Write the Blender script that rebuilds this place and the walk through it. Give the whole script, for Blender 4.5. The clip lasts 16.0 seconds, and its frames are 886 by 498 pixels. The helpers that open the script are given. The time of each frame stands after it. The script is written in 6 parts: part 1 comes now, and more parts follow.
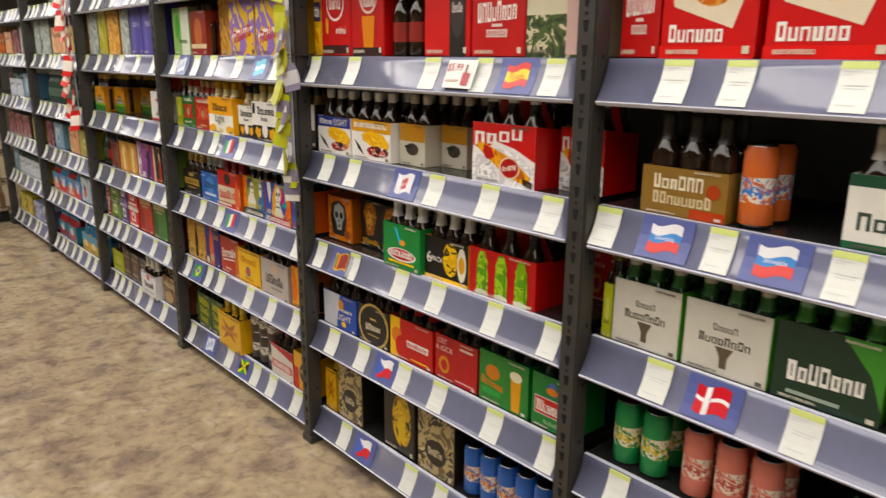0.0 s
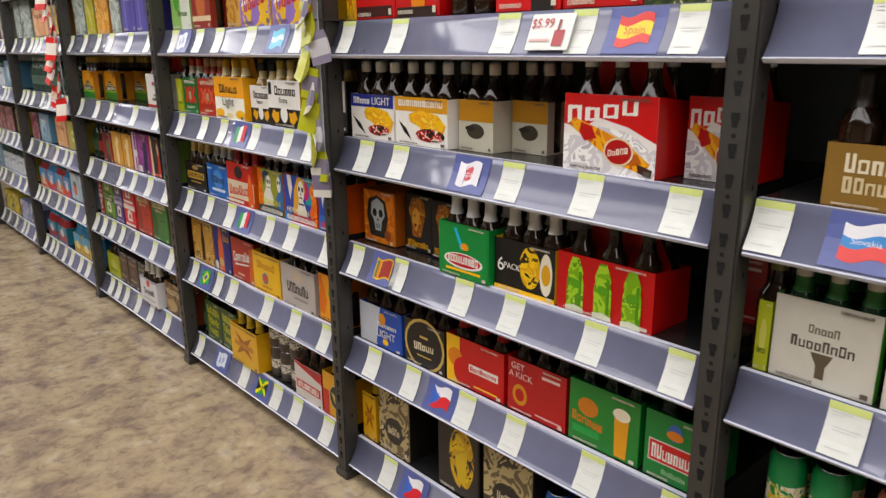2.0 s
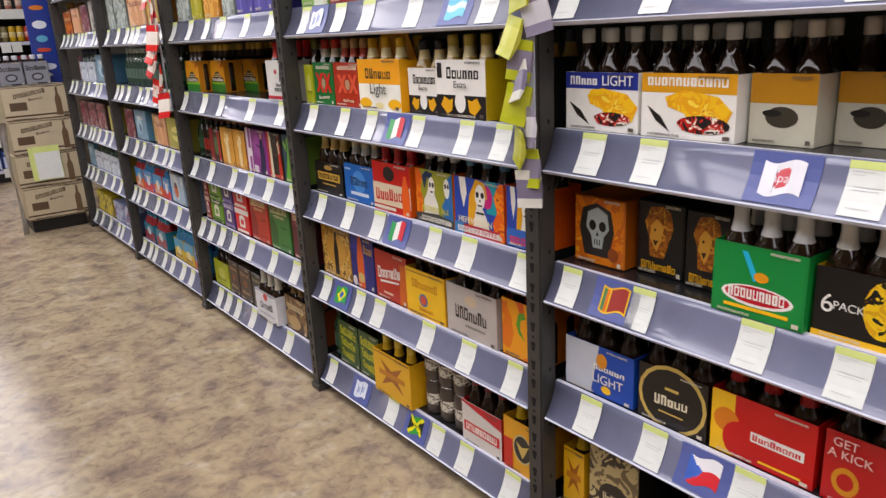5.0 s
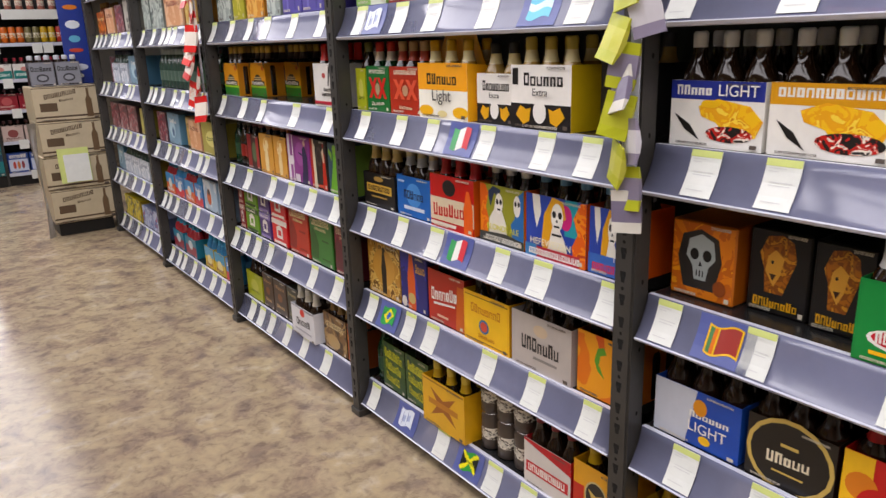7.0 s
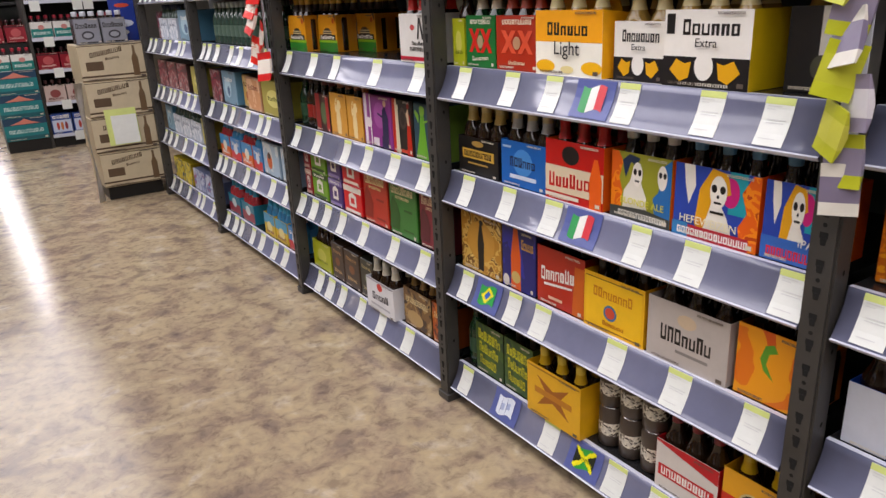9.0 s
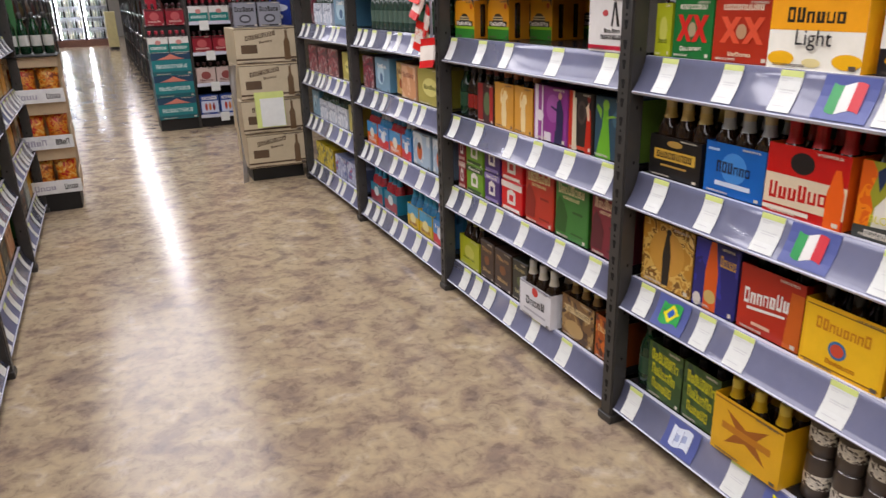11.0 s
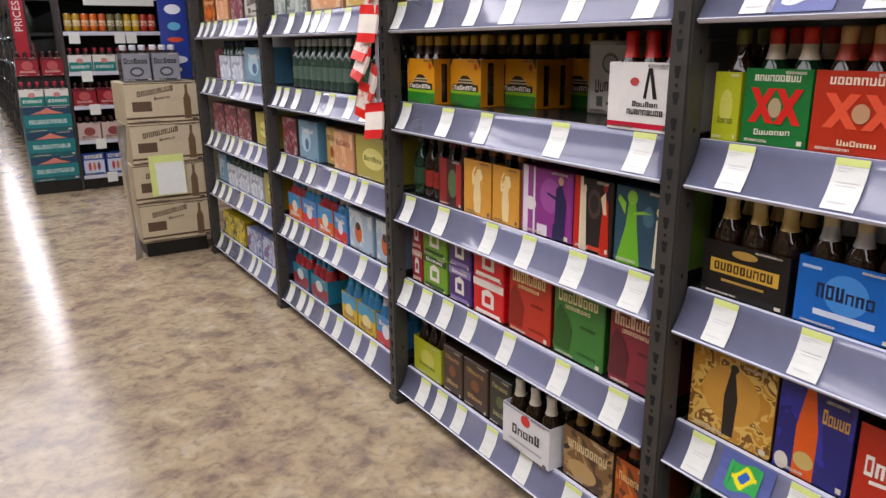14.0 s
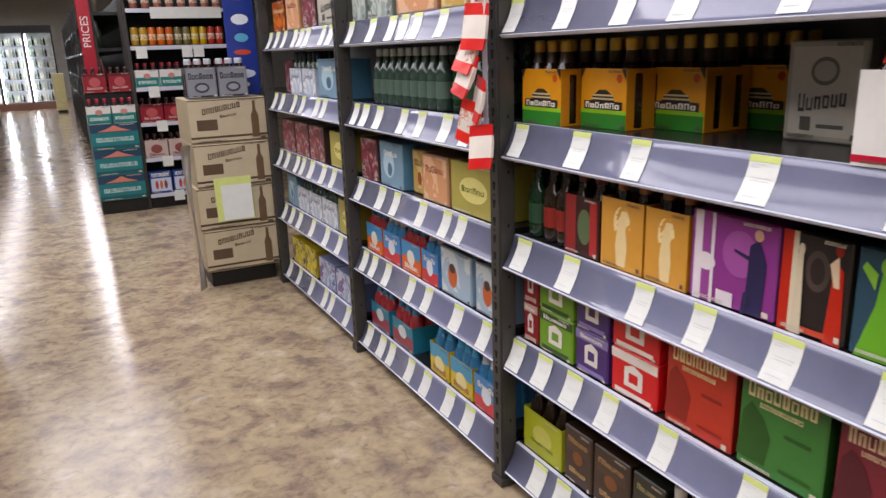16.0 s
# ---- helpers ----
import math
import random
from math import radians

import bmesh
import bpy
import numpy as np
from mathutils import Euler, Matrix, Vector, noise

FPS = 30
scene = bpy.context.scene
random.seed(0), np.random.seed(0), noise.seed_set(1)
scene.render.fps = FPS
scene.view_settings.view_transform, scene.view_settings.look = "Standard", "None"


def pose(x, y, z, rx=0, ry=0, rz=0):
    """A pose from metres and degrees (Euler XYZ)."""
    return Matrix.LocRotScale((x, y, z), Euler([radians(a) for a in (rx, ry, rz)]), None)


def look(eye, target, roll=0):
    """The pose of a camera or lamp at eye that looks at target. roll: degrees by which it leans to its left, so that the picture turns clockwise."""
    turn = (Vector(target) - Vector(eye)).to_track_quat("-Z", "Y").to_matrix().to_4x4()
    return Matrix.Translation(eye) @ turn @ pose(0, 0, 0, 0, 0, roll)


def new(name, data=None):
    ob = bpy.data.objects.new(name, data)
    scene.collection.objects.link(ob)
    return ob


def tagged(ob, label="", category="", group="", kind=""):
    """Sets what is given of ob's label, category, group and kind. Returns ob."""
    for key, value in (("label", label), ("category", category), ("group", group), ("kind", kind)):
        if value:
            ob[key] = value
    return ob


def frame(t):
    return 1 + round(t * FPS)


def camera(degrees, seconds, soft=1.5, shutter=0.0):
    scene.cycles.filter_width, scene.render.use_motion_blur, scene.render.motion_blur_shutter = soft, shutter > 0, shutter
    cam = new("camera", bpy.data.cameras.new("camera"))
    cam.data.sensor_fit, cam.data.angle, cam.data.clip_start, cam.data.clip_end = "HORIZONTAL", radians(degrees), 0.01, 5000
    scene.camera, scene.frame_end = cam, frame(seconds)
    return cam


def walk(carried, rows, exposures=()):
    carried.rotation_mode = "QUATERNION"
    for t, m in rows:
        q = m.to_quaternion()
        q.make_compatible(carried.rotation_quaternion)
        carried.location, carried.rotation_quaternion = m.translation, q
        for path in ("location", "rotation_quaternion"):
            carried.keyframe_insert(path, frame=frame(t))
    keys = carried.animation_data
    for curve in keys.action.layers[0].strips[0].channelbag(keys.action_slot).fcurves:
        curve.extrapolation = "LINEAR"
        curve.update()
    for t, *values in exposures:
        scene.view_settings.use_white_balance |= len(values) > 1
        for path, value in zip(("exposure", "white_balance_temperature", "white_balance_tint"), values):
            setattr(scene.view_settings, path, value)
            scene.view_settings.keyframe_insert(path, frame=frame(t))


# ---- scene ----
cam = camera(62.8, 16.0, soft=1.4, shutter=0.3)
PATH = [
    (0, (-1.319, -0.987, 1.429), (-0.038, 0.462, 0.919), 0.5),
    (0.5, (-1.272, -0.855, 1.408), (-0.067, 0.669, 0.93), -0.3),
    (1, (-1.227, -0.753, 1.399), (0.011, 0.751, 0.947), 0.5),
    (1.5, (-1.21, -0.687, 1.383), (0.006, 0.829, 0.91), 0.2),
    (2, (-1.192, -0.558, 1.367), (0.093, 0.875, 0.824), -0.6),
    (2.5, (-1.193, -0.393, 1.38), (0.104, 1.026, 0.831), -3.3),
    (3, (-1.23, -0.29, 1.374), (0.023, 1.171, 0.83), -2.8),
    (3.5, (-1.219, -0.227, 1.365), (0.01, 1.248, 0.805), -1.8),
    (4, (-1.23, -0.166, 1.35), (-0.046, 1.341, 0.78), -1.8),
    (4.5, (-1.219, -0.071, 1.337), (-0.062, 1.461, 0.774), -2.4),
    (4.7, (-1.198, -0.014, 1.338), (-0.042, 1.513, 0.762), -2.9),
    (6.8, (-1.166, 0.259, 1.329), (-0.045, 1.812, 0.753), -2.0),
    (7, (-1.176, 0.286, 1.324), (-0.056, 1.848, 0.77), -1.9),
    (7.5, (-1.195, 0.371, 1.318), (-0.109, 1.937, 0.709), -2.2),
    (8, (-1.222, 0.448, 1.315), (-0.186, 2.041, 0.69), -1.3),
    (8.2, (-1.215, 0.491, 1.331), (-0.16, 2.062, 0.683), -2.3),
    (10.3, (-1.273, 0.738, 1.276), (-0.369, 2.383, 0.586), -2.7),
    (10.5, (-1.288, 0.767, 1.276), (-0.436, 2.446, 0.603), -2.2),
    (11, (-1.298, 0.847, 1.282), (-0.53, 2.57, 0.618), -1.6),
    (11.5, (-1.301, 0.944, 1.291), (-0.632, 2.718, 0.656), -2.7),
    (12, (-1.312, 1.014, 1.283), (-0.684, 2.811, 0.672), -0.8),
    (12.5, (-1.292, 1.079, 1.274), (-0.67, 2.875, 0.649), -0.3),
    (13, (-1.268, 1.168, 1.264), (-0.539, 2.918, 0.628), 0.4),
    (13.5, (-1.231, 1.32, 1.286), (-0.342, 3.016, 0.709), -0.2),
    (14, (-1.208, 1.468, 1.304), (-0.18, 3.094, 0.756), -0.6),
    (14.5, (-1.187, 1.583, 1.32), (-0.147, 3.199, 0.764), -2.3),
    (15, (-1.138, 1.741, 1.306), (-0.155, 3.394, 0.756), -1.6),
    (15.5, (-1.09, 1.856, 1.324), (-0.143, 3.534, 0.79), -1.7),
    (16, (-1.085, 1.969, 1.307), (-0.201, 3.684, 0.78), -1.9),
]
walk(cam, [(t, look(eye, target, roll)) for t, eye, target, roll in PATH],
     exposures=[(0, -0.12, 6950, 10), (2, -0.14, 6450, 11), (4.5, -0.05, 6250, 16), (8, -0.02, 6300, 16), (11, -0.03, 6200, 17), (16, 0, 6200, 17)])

# ---------------------------------------------------------------- light
world = bpy.data.worlds.new("store_air")
scene.world = world
world.use_nodes = True
world.node_tree.nodes["Background"].inputs[0].default_value = (0.8, 0.85, 1.0, 1)
world.node_tree.nodes["Background"].inputs[1].default_value = 0.01
scene.view_settings.exposure = 0.0


def strip_lamp(x, y0, y1, watts, wide=0.2, z=3.32):
    lamp = bpy.data.lights.new("tube_light", "AREA")
    lamp.shape, lamp.size, lamp.size_y, lamp.energy = "RECTANGLE", wide, y1 - y0, watts
    lamp.color = (1.0, 0.97, 0.95)
    ob = new("tube_light", lamp)
    ob.matrix_world = pose(x, (y0 + y1) / 2, z)
    return ob


strip_lamp(-0.62, 13.0, 31.0, 150, 0.12)
strip_lamp(-2.7, 13.0, 31.0, 135, 0.15)
strip_lamp(-2.9, -4.5, 11.5, 170, 1.0)
strip_lamp(-1.15, -4.5, 11.5, 262, 1.4, 2.98)


# ---------------------------------------------------------------- materials
def C(h):
    v = [int(h[i:i + 2], 16) / 255 for i in (1, 3, 5)]
    return tuple(c / 12.92 if c < 0.04045 else ((c + 0.055) / 1.055) ** 2.4 for c in v)


MATS = {}


def node_mat(name):
    m = bpy.data.materials.new(name)
    m.use_nodes = True
    nt = m.node_tree
    return m, nt, nt.nodes["Principled BSDF"]


def noise_node(nt, scale, detail=3.0, rough=0.55, distort=0.0):
    tc = nt.nodes.new("ShaderNodeTexCoord")
    n = nt.nodes.new("ShaderNodeTexNoise")
    n.inputs["Scale"].default_value, n.inputs["Detail"].default_value = scale, detail
    n.inputs["Roughness"].default_value, n.inputs["Distortion"].default_value = rough, distort
    nt.links.new(tc.outputs["Object"], n.inputs["Vector"])
    return n


def ramp_node(nt, stops, mode="LINEAR"):
    r = nt.nodes.new("ShaderNodeValToRGB")
    r.color_ramp.interpolation = mode
    el = r.color_ramp.elements
    while len(el) < len(stops):
        el.new(0.5)
    for e, (p, c) in zip(el, stops):
        e.position, e.color = p, (*c, 1)
    return r


def bump_node(nt, bsdf, src, strength, dist=0.002):
    b = nt.nodes.new("ShaderNodeBump")
    b.inputs["Strength"].default_value, b.inputs["Distance"].default_value = strength, dist
    nt.links.new(src, b.inputs["Height"])
    nt.links.new(b.outputs["Normal"], bsdf.inputs["Normal"])


def surf(name, col, rough=0.5, metal=0.0, vary=0.12, scale=14.0, bump=0.06, coat=0.0):
    """Paint, plastic or card: a base colour with soft blotches and fine grain."""
    key = (name, col, rough, metal)
    if key in MATS:
        return MATS[key]
    m, nt, b = node_mat(name)
    n = noise_node(nt, scale, 5.0, 0.65)
    lo = tuple(c * (1 - vary) for c in col)
    hi = tuple(min(1, c * (1 + vary) + 0.002) for c in col)
    r = ramp_node(nt, [(0.3, lo), (0.7, hi)])
    nt.links.new(n.outputs["Fac"], r.inputs["Fac"])
    nt.links.new(r.outputs["Color"], b.inputs["Base Color"])
    b.inputs["Roughness"].default_value, b.inputs["Metallic"].default_value = rough, metal
    b.inputs["Coat Weight"].default_value, b.inputs["Coat Roughness"].default_value = coat, 0.12
    fine = noise_node(nt, scale * 25, 2.0)
    bump_node(nt, b, fine.outputs["Fac"], bump)
    MATS[key] = m
    return m


def ink_of(h):
    """Printer's colour: a little deeper than the sheet value."""
    c = C(h)
    g = 0.3 * c[0] + 0.6 * c[1] + 0.1 * c[2]
    return tuple(min(1.0, max(0.001, g + (v - g) * 1.1)) for v in c)


def card(h):
    return surf("printed_card_" + h[1:], ink_of(h), 0.38, 0, 0.08, 9.0, 0.05, 0.15)


def art(*cols, scale=16.0):
    """Busy many-coloured print."""
    key = ("art",) + cols + (scale,)
    if key in MATS:
        return MATS[key]
    m, nt, b = node_mat("printed_picture")
    n = noise_node(nt, scale, 2.0, 0.5, 1.2)
    lo, step = 0.34, 0.32 / max(1, len(cols) - 1)
    r = ramp_node(nt, [(0.0 if i == 0 else lo + i * step, ink_of(c)) for i, c in enumerate(cols)], "CONSTANT")
    nt.links.new(n.outputs["Fac"], r.inputs["Fac"])
    nt.links.new(r.outputs["Color"], b.inputs["Base Color"])
    b.inputs["Roughness"].default_value = 0.42
    MATS[key] = m
    return m


def glass_mat(name, col, rough=0.07):
    key = ("glass", name)
    if key not in MATS:
        m, nt, b = node_mat(name)
        n = noise_node(nt, 30, 2)
        r = ramp_node(nt, [(0.3, tuple(c * 0.7 for c in col)), (0.75, tuple(c * 1.3 for c in col))])
        nt.links.new(n.outputs["Fac"], r.inputs["Fac"])
        nt.links.new(r.outputs["Color"], b.inputs["Base Color"])
        b.inputs["Roughness"].default_value, b.inputs["IOR"].default_value = rough, 1.5
        b.inputs["Specular IOR Level"].default_value = 0.7
        MATS[key] = m
    return MATS[key]


STEEL = surf("dark_grey_painted_steel", (0.040, 0.037, 0.033), 0.42, 0.0, 0.25, 9, 0.12)
SLOT = surf("slot_shadow_black", (0.002, 0.002, 0.002), 0.9)
DECK = surf("black_shelf_steel", (0.016, 0.0155, 0.016), 0.25, 0.0, 0.3, 6, 0.1)
BACK = surf("grey_green_back_panel", (0.12, 0.137, 0.128), 0.5, 0.0, 0.2, 4, 0.08)
CHANNEL = surf("blue_grey_plastic_channel", (0.175, 0.185, 0.285), 0.2, 0.0, 0.10, 5, 0.02, 0.8)
LIP = surf("clear_plastic_lip", (0.62, 0.64, 0.74), 0.15, 0.0, 0.05, 8, 0.0)
TICKET = surf("white_ticket_paper", (0.78, 0.80, 0.76), 0.35, 0.0, 0.04, 20, 0.03, 0.2)
LIME = surf("lime_ticket_band", (0.66, 0.74, 0.24), 0.35, 0.0, 0.05, 20, 0.03)
INK = surf("grey_print", (0.66, 0.67, 0.66), 0.5)
FLAGBLUE = surf("blue_flag_card", (0.10, 0.125, 0.35), 0.3, 0.0, 0.1, 10, 0.02)
KICK = surf("black_kick_board", (0.006, 0.0055, 0.005), 0.5)
KRAFT = surf("tan_corrugated_card", C("#cbb492"), 0.75, 0, 0.10, 6, 0.15)
WHITE = surf("matt_white", (0.78, 0.78, 0.76), 0.5)
WALLM = surf("off_white_wall_paint", (0.62, 0.60, 0.55), 0.7, 0, 0.06, 2, 0.05)
CEILM = surf("grey_ceiling_tile", (0.40, 0.38, 0.36), 0.8, 0, 0.08, 3, 0.2)


def floor_mat():
    m, nt, b = node_mat("mottled_stone_look_vinyl")
    big = noise_node(nt, 6.0, 8.0, 0.6, 0.45)
    sm = noise_node(nt, 21.0, 7.0, 0.66, 0.5)
    r1 = ramp_node(nt, [(0.35, (0.275, 0.208, 0.160)), (0.44, (0.375, 0.285, 0.195)), (0.50, (0.445, 0.350, 0.228)), (0.58, (0.475, 0.375, 0.238)), (0.68, (0.545, 0.455, 0.335))])
    r2 = ramp_node(nt, [(0.36, (0.68, 0.66, 0.69)), (0.45, (0.88, 0.87, 0.885)), (0.53, (1.0, 1.0, 0.99)), (0.64, (1.09, 1.07, 1.02))])
    mix = nt.nodes.new("ShaderNodeMix")
    mix.data_type, mix.blend_type = "RGBA", "MULTIPLY"
    mix.inputs[0].default_value = 1.0
    nt.links.new(big.outputs["Fac"], r1.inputs["Fac"])
    nt.links.new(sm.outputs["Fac"], r2.inputs["Fac"])
    nt.links.new(r1.outputs["Color"], mix.inputs[6])
    nt.links.new(r2.outputs["Color"], mix.inputs[7])
    nt.links.new(mix.outputs[2], b.inputs["Base Color"])
    rr = nt.nodes.new("ShaderNodeMapRange")
    rr.inputs["To Min"].default_value, rr.inputs["To Max"].default_value = 0.14, 0.24
    nt.links.new(big.outputs["Fac"], rr.inputs["Value"])
    nt.links.new(rr.outputs["Result"], b.inputs["Roughness"])
    fine = noise_node(nt, 60, 3)
    bump_node(nt, b, fine.outputs["Fac"], 0.05, 0.002)
    return m


# ---------------------------------------------------------------- mesh helpers
def box(bm, x0, x1, y0, y1, z0, z1, mi=0):
    """A closed box from its bounds."""
    v = [bm.verts.new((x, y, z)) for x in (x0, x1) for y in (y0, y1) for z in (z0, z1)]
    for idx in ((0, 1, 3, 2), (4, 6, 7, 5), (0, 4, 5, 1), (2, 3, 7, 6), (0, 2, 6, 4), (1, 5, 7, 3)):
        bm.faces.new([v[i] for i in idx]).material_index = mi


def soft_box(x0, x1, y0, y1, z0, z1, r=0.003):
    bm = bmesh.new()
    box(bm, x0, x1, y0, y1, z0, z1)
    bmesh.ops.bevel(bm, geom=bm.edges[:], offset=r, segments=1, affect="EDGES")
    return bm


def lathe(bm, prof, segs=12, cx=0.0, cy=0.0, cz=0.0):
    """Turned solid: prof rows (radius, height, material)."""
    rings = []
    for r, z, mi in prof:
        rings.append(([bm.verts.new((cx + r * math.cos(2 * math.pi * i / segs), cy + r * math.sin(2 * math.pi * i / segs), cz + z)) for i in range(segs)], mi))
    for (a, mi), (b, _) in zip(rings, rings[1:]):
        for i in range(segs):
            f = bm.faces.new([a[i], a[(i + 1) % segs], b[(i + 1) % segs], b[i]])
            f.material_index, f.smooth = mi, True
    bm.faces.new(rings[0][0][::-1]).material_index = rings[0][1]
    bm.faces.new(rings[-1][0]).material_index = rings[-1][1]


def mesh_of(name, bm, mats):
    me = bpy.data.meshes.new(name)
    bm.to_mesh(me)
    bm.free()
    for m in mats if isinstance(mats, (list, tuple)) else [mats]:
        me.materials.append(m)
    return me


def part(name, bm, mats, parent, label="", loc=None):
    """One mesh object under a thing or a part."""
    ob = new(name, bm if isinstance(bm, bpy.types.Mesh) else mesh_of(name, bm, mats))
    ob.parent = parent
    if loc:
        ob.location = loc
    return tagged(ob, label)


def thing(name, loc, label, category, group="", kind=""):
    ob = new(name)
    ob.empty_display_size = 0.05
    ob.location = loc
    return tagged(ob, label, category, group, kind)


def solo(name, bm, mats, loc, label, category, group="", kind=""):
    ob = new(name, mesh_of(name, bm, mats))
    ob.location = loc
    return tagged(ob, label, category, group, kind)


# ---------------------------------------------------------------- shell
def slab(name, b, mat, label, cat):
    bm = bmesh.new()
    box(bm, *b)
    return solo(name, bm, mat, (0, 0, 0), label, cat, kind="structure")


slab("floor", (-9, 9, -6, 34, -0.1, 0), floor_mat(), "glossy mottled tan and brown stone-look vinyl floor", "floor")
slab("ceiling", (-9, 9, -6, 34, 3.6, 3.7), CEILM, "plain grey shop ceiling", "ceiling")
slab("wall_north", (-9, 9, 34, 34.2, 0, 3.6), WALLM, "plain off-white wall behind the coolers", "wall")
slab("wall_south", (-9, 9, -6.2, -6, 0, 3.6), WALLM, "plain off-white wall", "wall")
slab("wall_east", (9, 9.2, -6, 34, 0, 3.6), WALLM, "plain off-white wall", "wall")
slab("wall_west", (-9.2, -9, -6, 34, 0, 3.6), WALLM, "plain off-white wall", "wall")

for lx, ly, hw, hl, hz in ((-0.62, 22.5, 0.14, 8.6, 3.6), (-2.7, 22.5, 0.14, 8.6, 3.6), (-2.9, 3.5, 0.55, 8.1, 3.6), (-1.15, 3.5, 0.75, 8.1, 3.2)):
    fx = thing("ceiling_light", (lx, ly, hz), "long white tube light fixture under the ceiling", "light fixture", "ceiling lights")
    part("housing", soft_box(-hw, hw, -hl, hl, -0.16, 0.0, 0.01), WHITE, fx)
    for ry in (-6, -2, 2, 6) if hz < 3.6 else ():
        part("hanger_rod", soft_box(-0.008, 0.008, ry - 0.008, ry + 0.008, 0.0, 3.6 - hz, 0.001), STEEL, fx)

# ---------------------------------------------------------------- shelving
BAY = 1.22
STRIP_Z = [1.65, 1.335, 1.018, 0.705, 0.395, 0.05]
SHELF_Z = [z + 0.094 for z in STRIP_Z]
DEPTH = 0.46


def upright_mesh():
    """Slotted steel post standing proud of the ticket channels."""
    bm = bmesh.new()
    hw, xf = 0.026, -0.042
    box(bm, xf, 0.012, -hw, hw, 0.028, 2.05, 0)
    bmesh.ops.bevel(bm, geom=[e for e in bm.edges if abs(e.verts[0].co.z - e.verts[1].co.z) > 1.0], offset=0.005, segments=2, affect="EDGES")
    # keyhole slots down the middle: a wide shoulder over a narrower stem, a round hole after every second one
    z, k = 0.07, 0
    while z < 2.0:
        for a, b, za, zb in ((0.0075, 0.0075, z + 0.024, z + 0.013), (0.0062, 0.0045, z + 0.0128, z)):
            bm.faces.new([bm.verts.new((xf - 0.0008, y, q)) for y, q in ((-a, za), (a, za), (b, zb), (-b, zb))]).material_index = 1
        if k % 2 == 0:
            bm.faces.new([bm.verts.new((xf - 0.0008, 0.0042 * math.cos(q * math.pi / 4), z + 0.037 + 0.0042 * math.sin(q * math.pi / 4))) for q in range(8)]).material_index = 1
        if k % 3 == 0:
            for sd in (-1, 1):
                bm.faces.new([bm.verts.new((-0.012 + 0.004 * math.cos(q * math.pi / 3), sd * (hw + 0.0008), z + 0.006 * math.sin(q * math.pi / 3))) for q in range(6)]).material_index = 1
        z += 0.0505
        k += 1
    return mesh_of("post", bm, [STEEL, SLOT])


UPRIGHT = upright_mesh()
FOOT = mesh_of("foot", soft_box(-0.048, 0.42, -0.031, 0.031, 0.0, 0.0275, 0.003), STEEL)


def upright(x, y, turn):
    t = thing("shelf_upright", (x, y, 0), "dark grey slotted steel shelving upright", "upright", "shelving uprights")
    t.rotation_euler = (0, 0, radians(turn))
    part("post", UPRIGHT, None, t)
    part("foot", FOOT, None, t)



def channel_mesh(y0, y1):
    """Tilted ticket channel, lower lip standing out over the aisle."""
    bm = bmesh.new()
    face = [on_strip(0.0, u) for u in (1.0, 0.82, 0.64, 0.46, 0.3, 0.15, 0.0)]
    prof = [(-0.033, 0.0), (-0.028, -0.002), (0.009, 0.090), (0.016, 0.092), (0.016, 0.096)] + face + [(-0.038, 0.006)]
    rings = [[bm.verts.new((x, y, z)) for x, z in prof] for y in (y0, y1)]
    n = len(prof)
    for i in range(n):
        f = bm.faces.new([rings[0][i], rings[1][i], rings[1][(i + 1) % n], rings[0][(i + 1) % n]])
        f.material_index = 1 if i in (n - 2, n - 1, 0, 3, 4) else 0
        f.smooth = 5 <= i < n - 2
    bm.faces.new(rings[0][::-1])
    bm.faces.new(rings[1])
    bmesh.ops.recalc_face_normals(bm, faces=bm.faces[:])
    return mesh_of("price_channel", bm, [CHANNEL, LIP])


def on_strip(s, up):
    """A point of the channel's hollow face: up 0..1, lifted s."""
    x = -0.034 + 0.038 * up + 0.006 * math.sin(math.pi * up)
    z = 0.008 + 0.088 * up
    return x - 0.95 * s, z + 0.31 * s


def strip_quad(bm, ya, yb, u0, u1, lift, mi, n=1):
    for k in range(n):
        a, b = u0 + (u1 - u0) * k / n, u0 + (u1 - u0) * (k + 1) / n
        vs = []
        for y, u in ((ya, a), (yb, a), (yb, b), (ya, b)):
            x, z = on_strip(lift, u)
            vs.append(bm.verts.new((x, y, z)))
        f = bm.faces.new(vs)
        f.material_index = mi


def strip_slab(bm, ya, yb, u0, u1, l0, l1, mi, n=4):
    """A thin card that follows the hollow of the channel."""
    us = [u0 + (u1 - u0) * k / n for k in range(n + 1)]
    loop = [on_strip(l0, u) for u in us] + [on_strip(l1, u) for u in us[::-1]]
    a, b = ([bm.verts.new((x, y, z)) for x, z in loop] for y in (ya, yb))
    m = len(loop)
    for i in range(m):
        bm.faces.new([a[i], b[i], b[(i + 1) % m], a[(i + 1) % m]]).material_index = mi
    for i in range(n):
        for r, o in ((a, 1), (b, -1)):
            bm.faces.new([r[i], r[i + 1], r[m - 2 - i], r[m - 1 - i]][::o]).material_index = mi


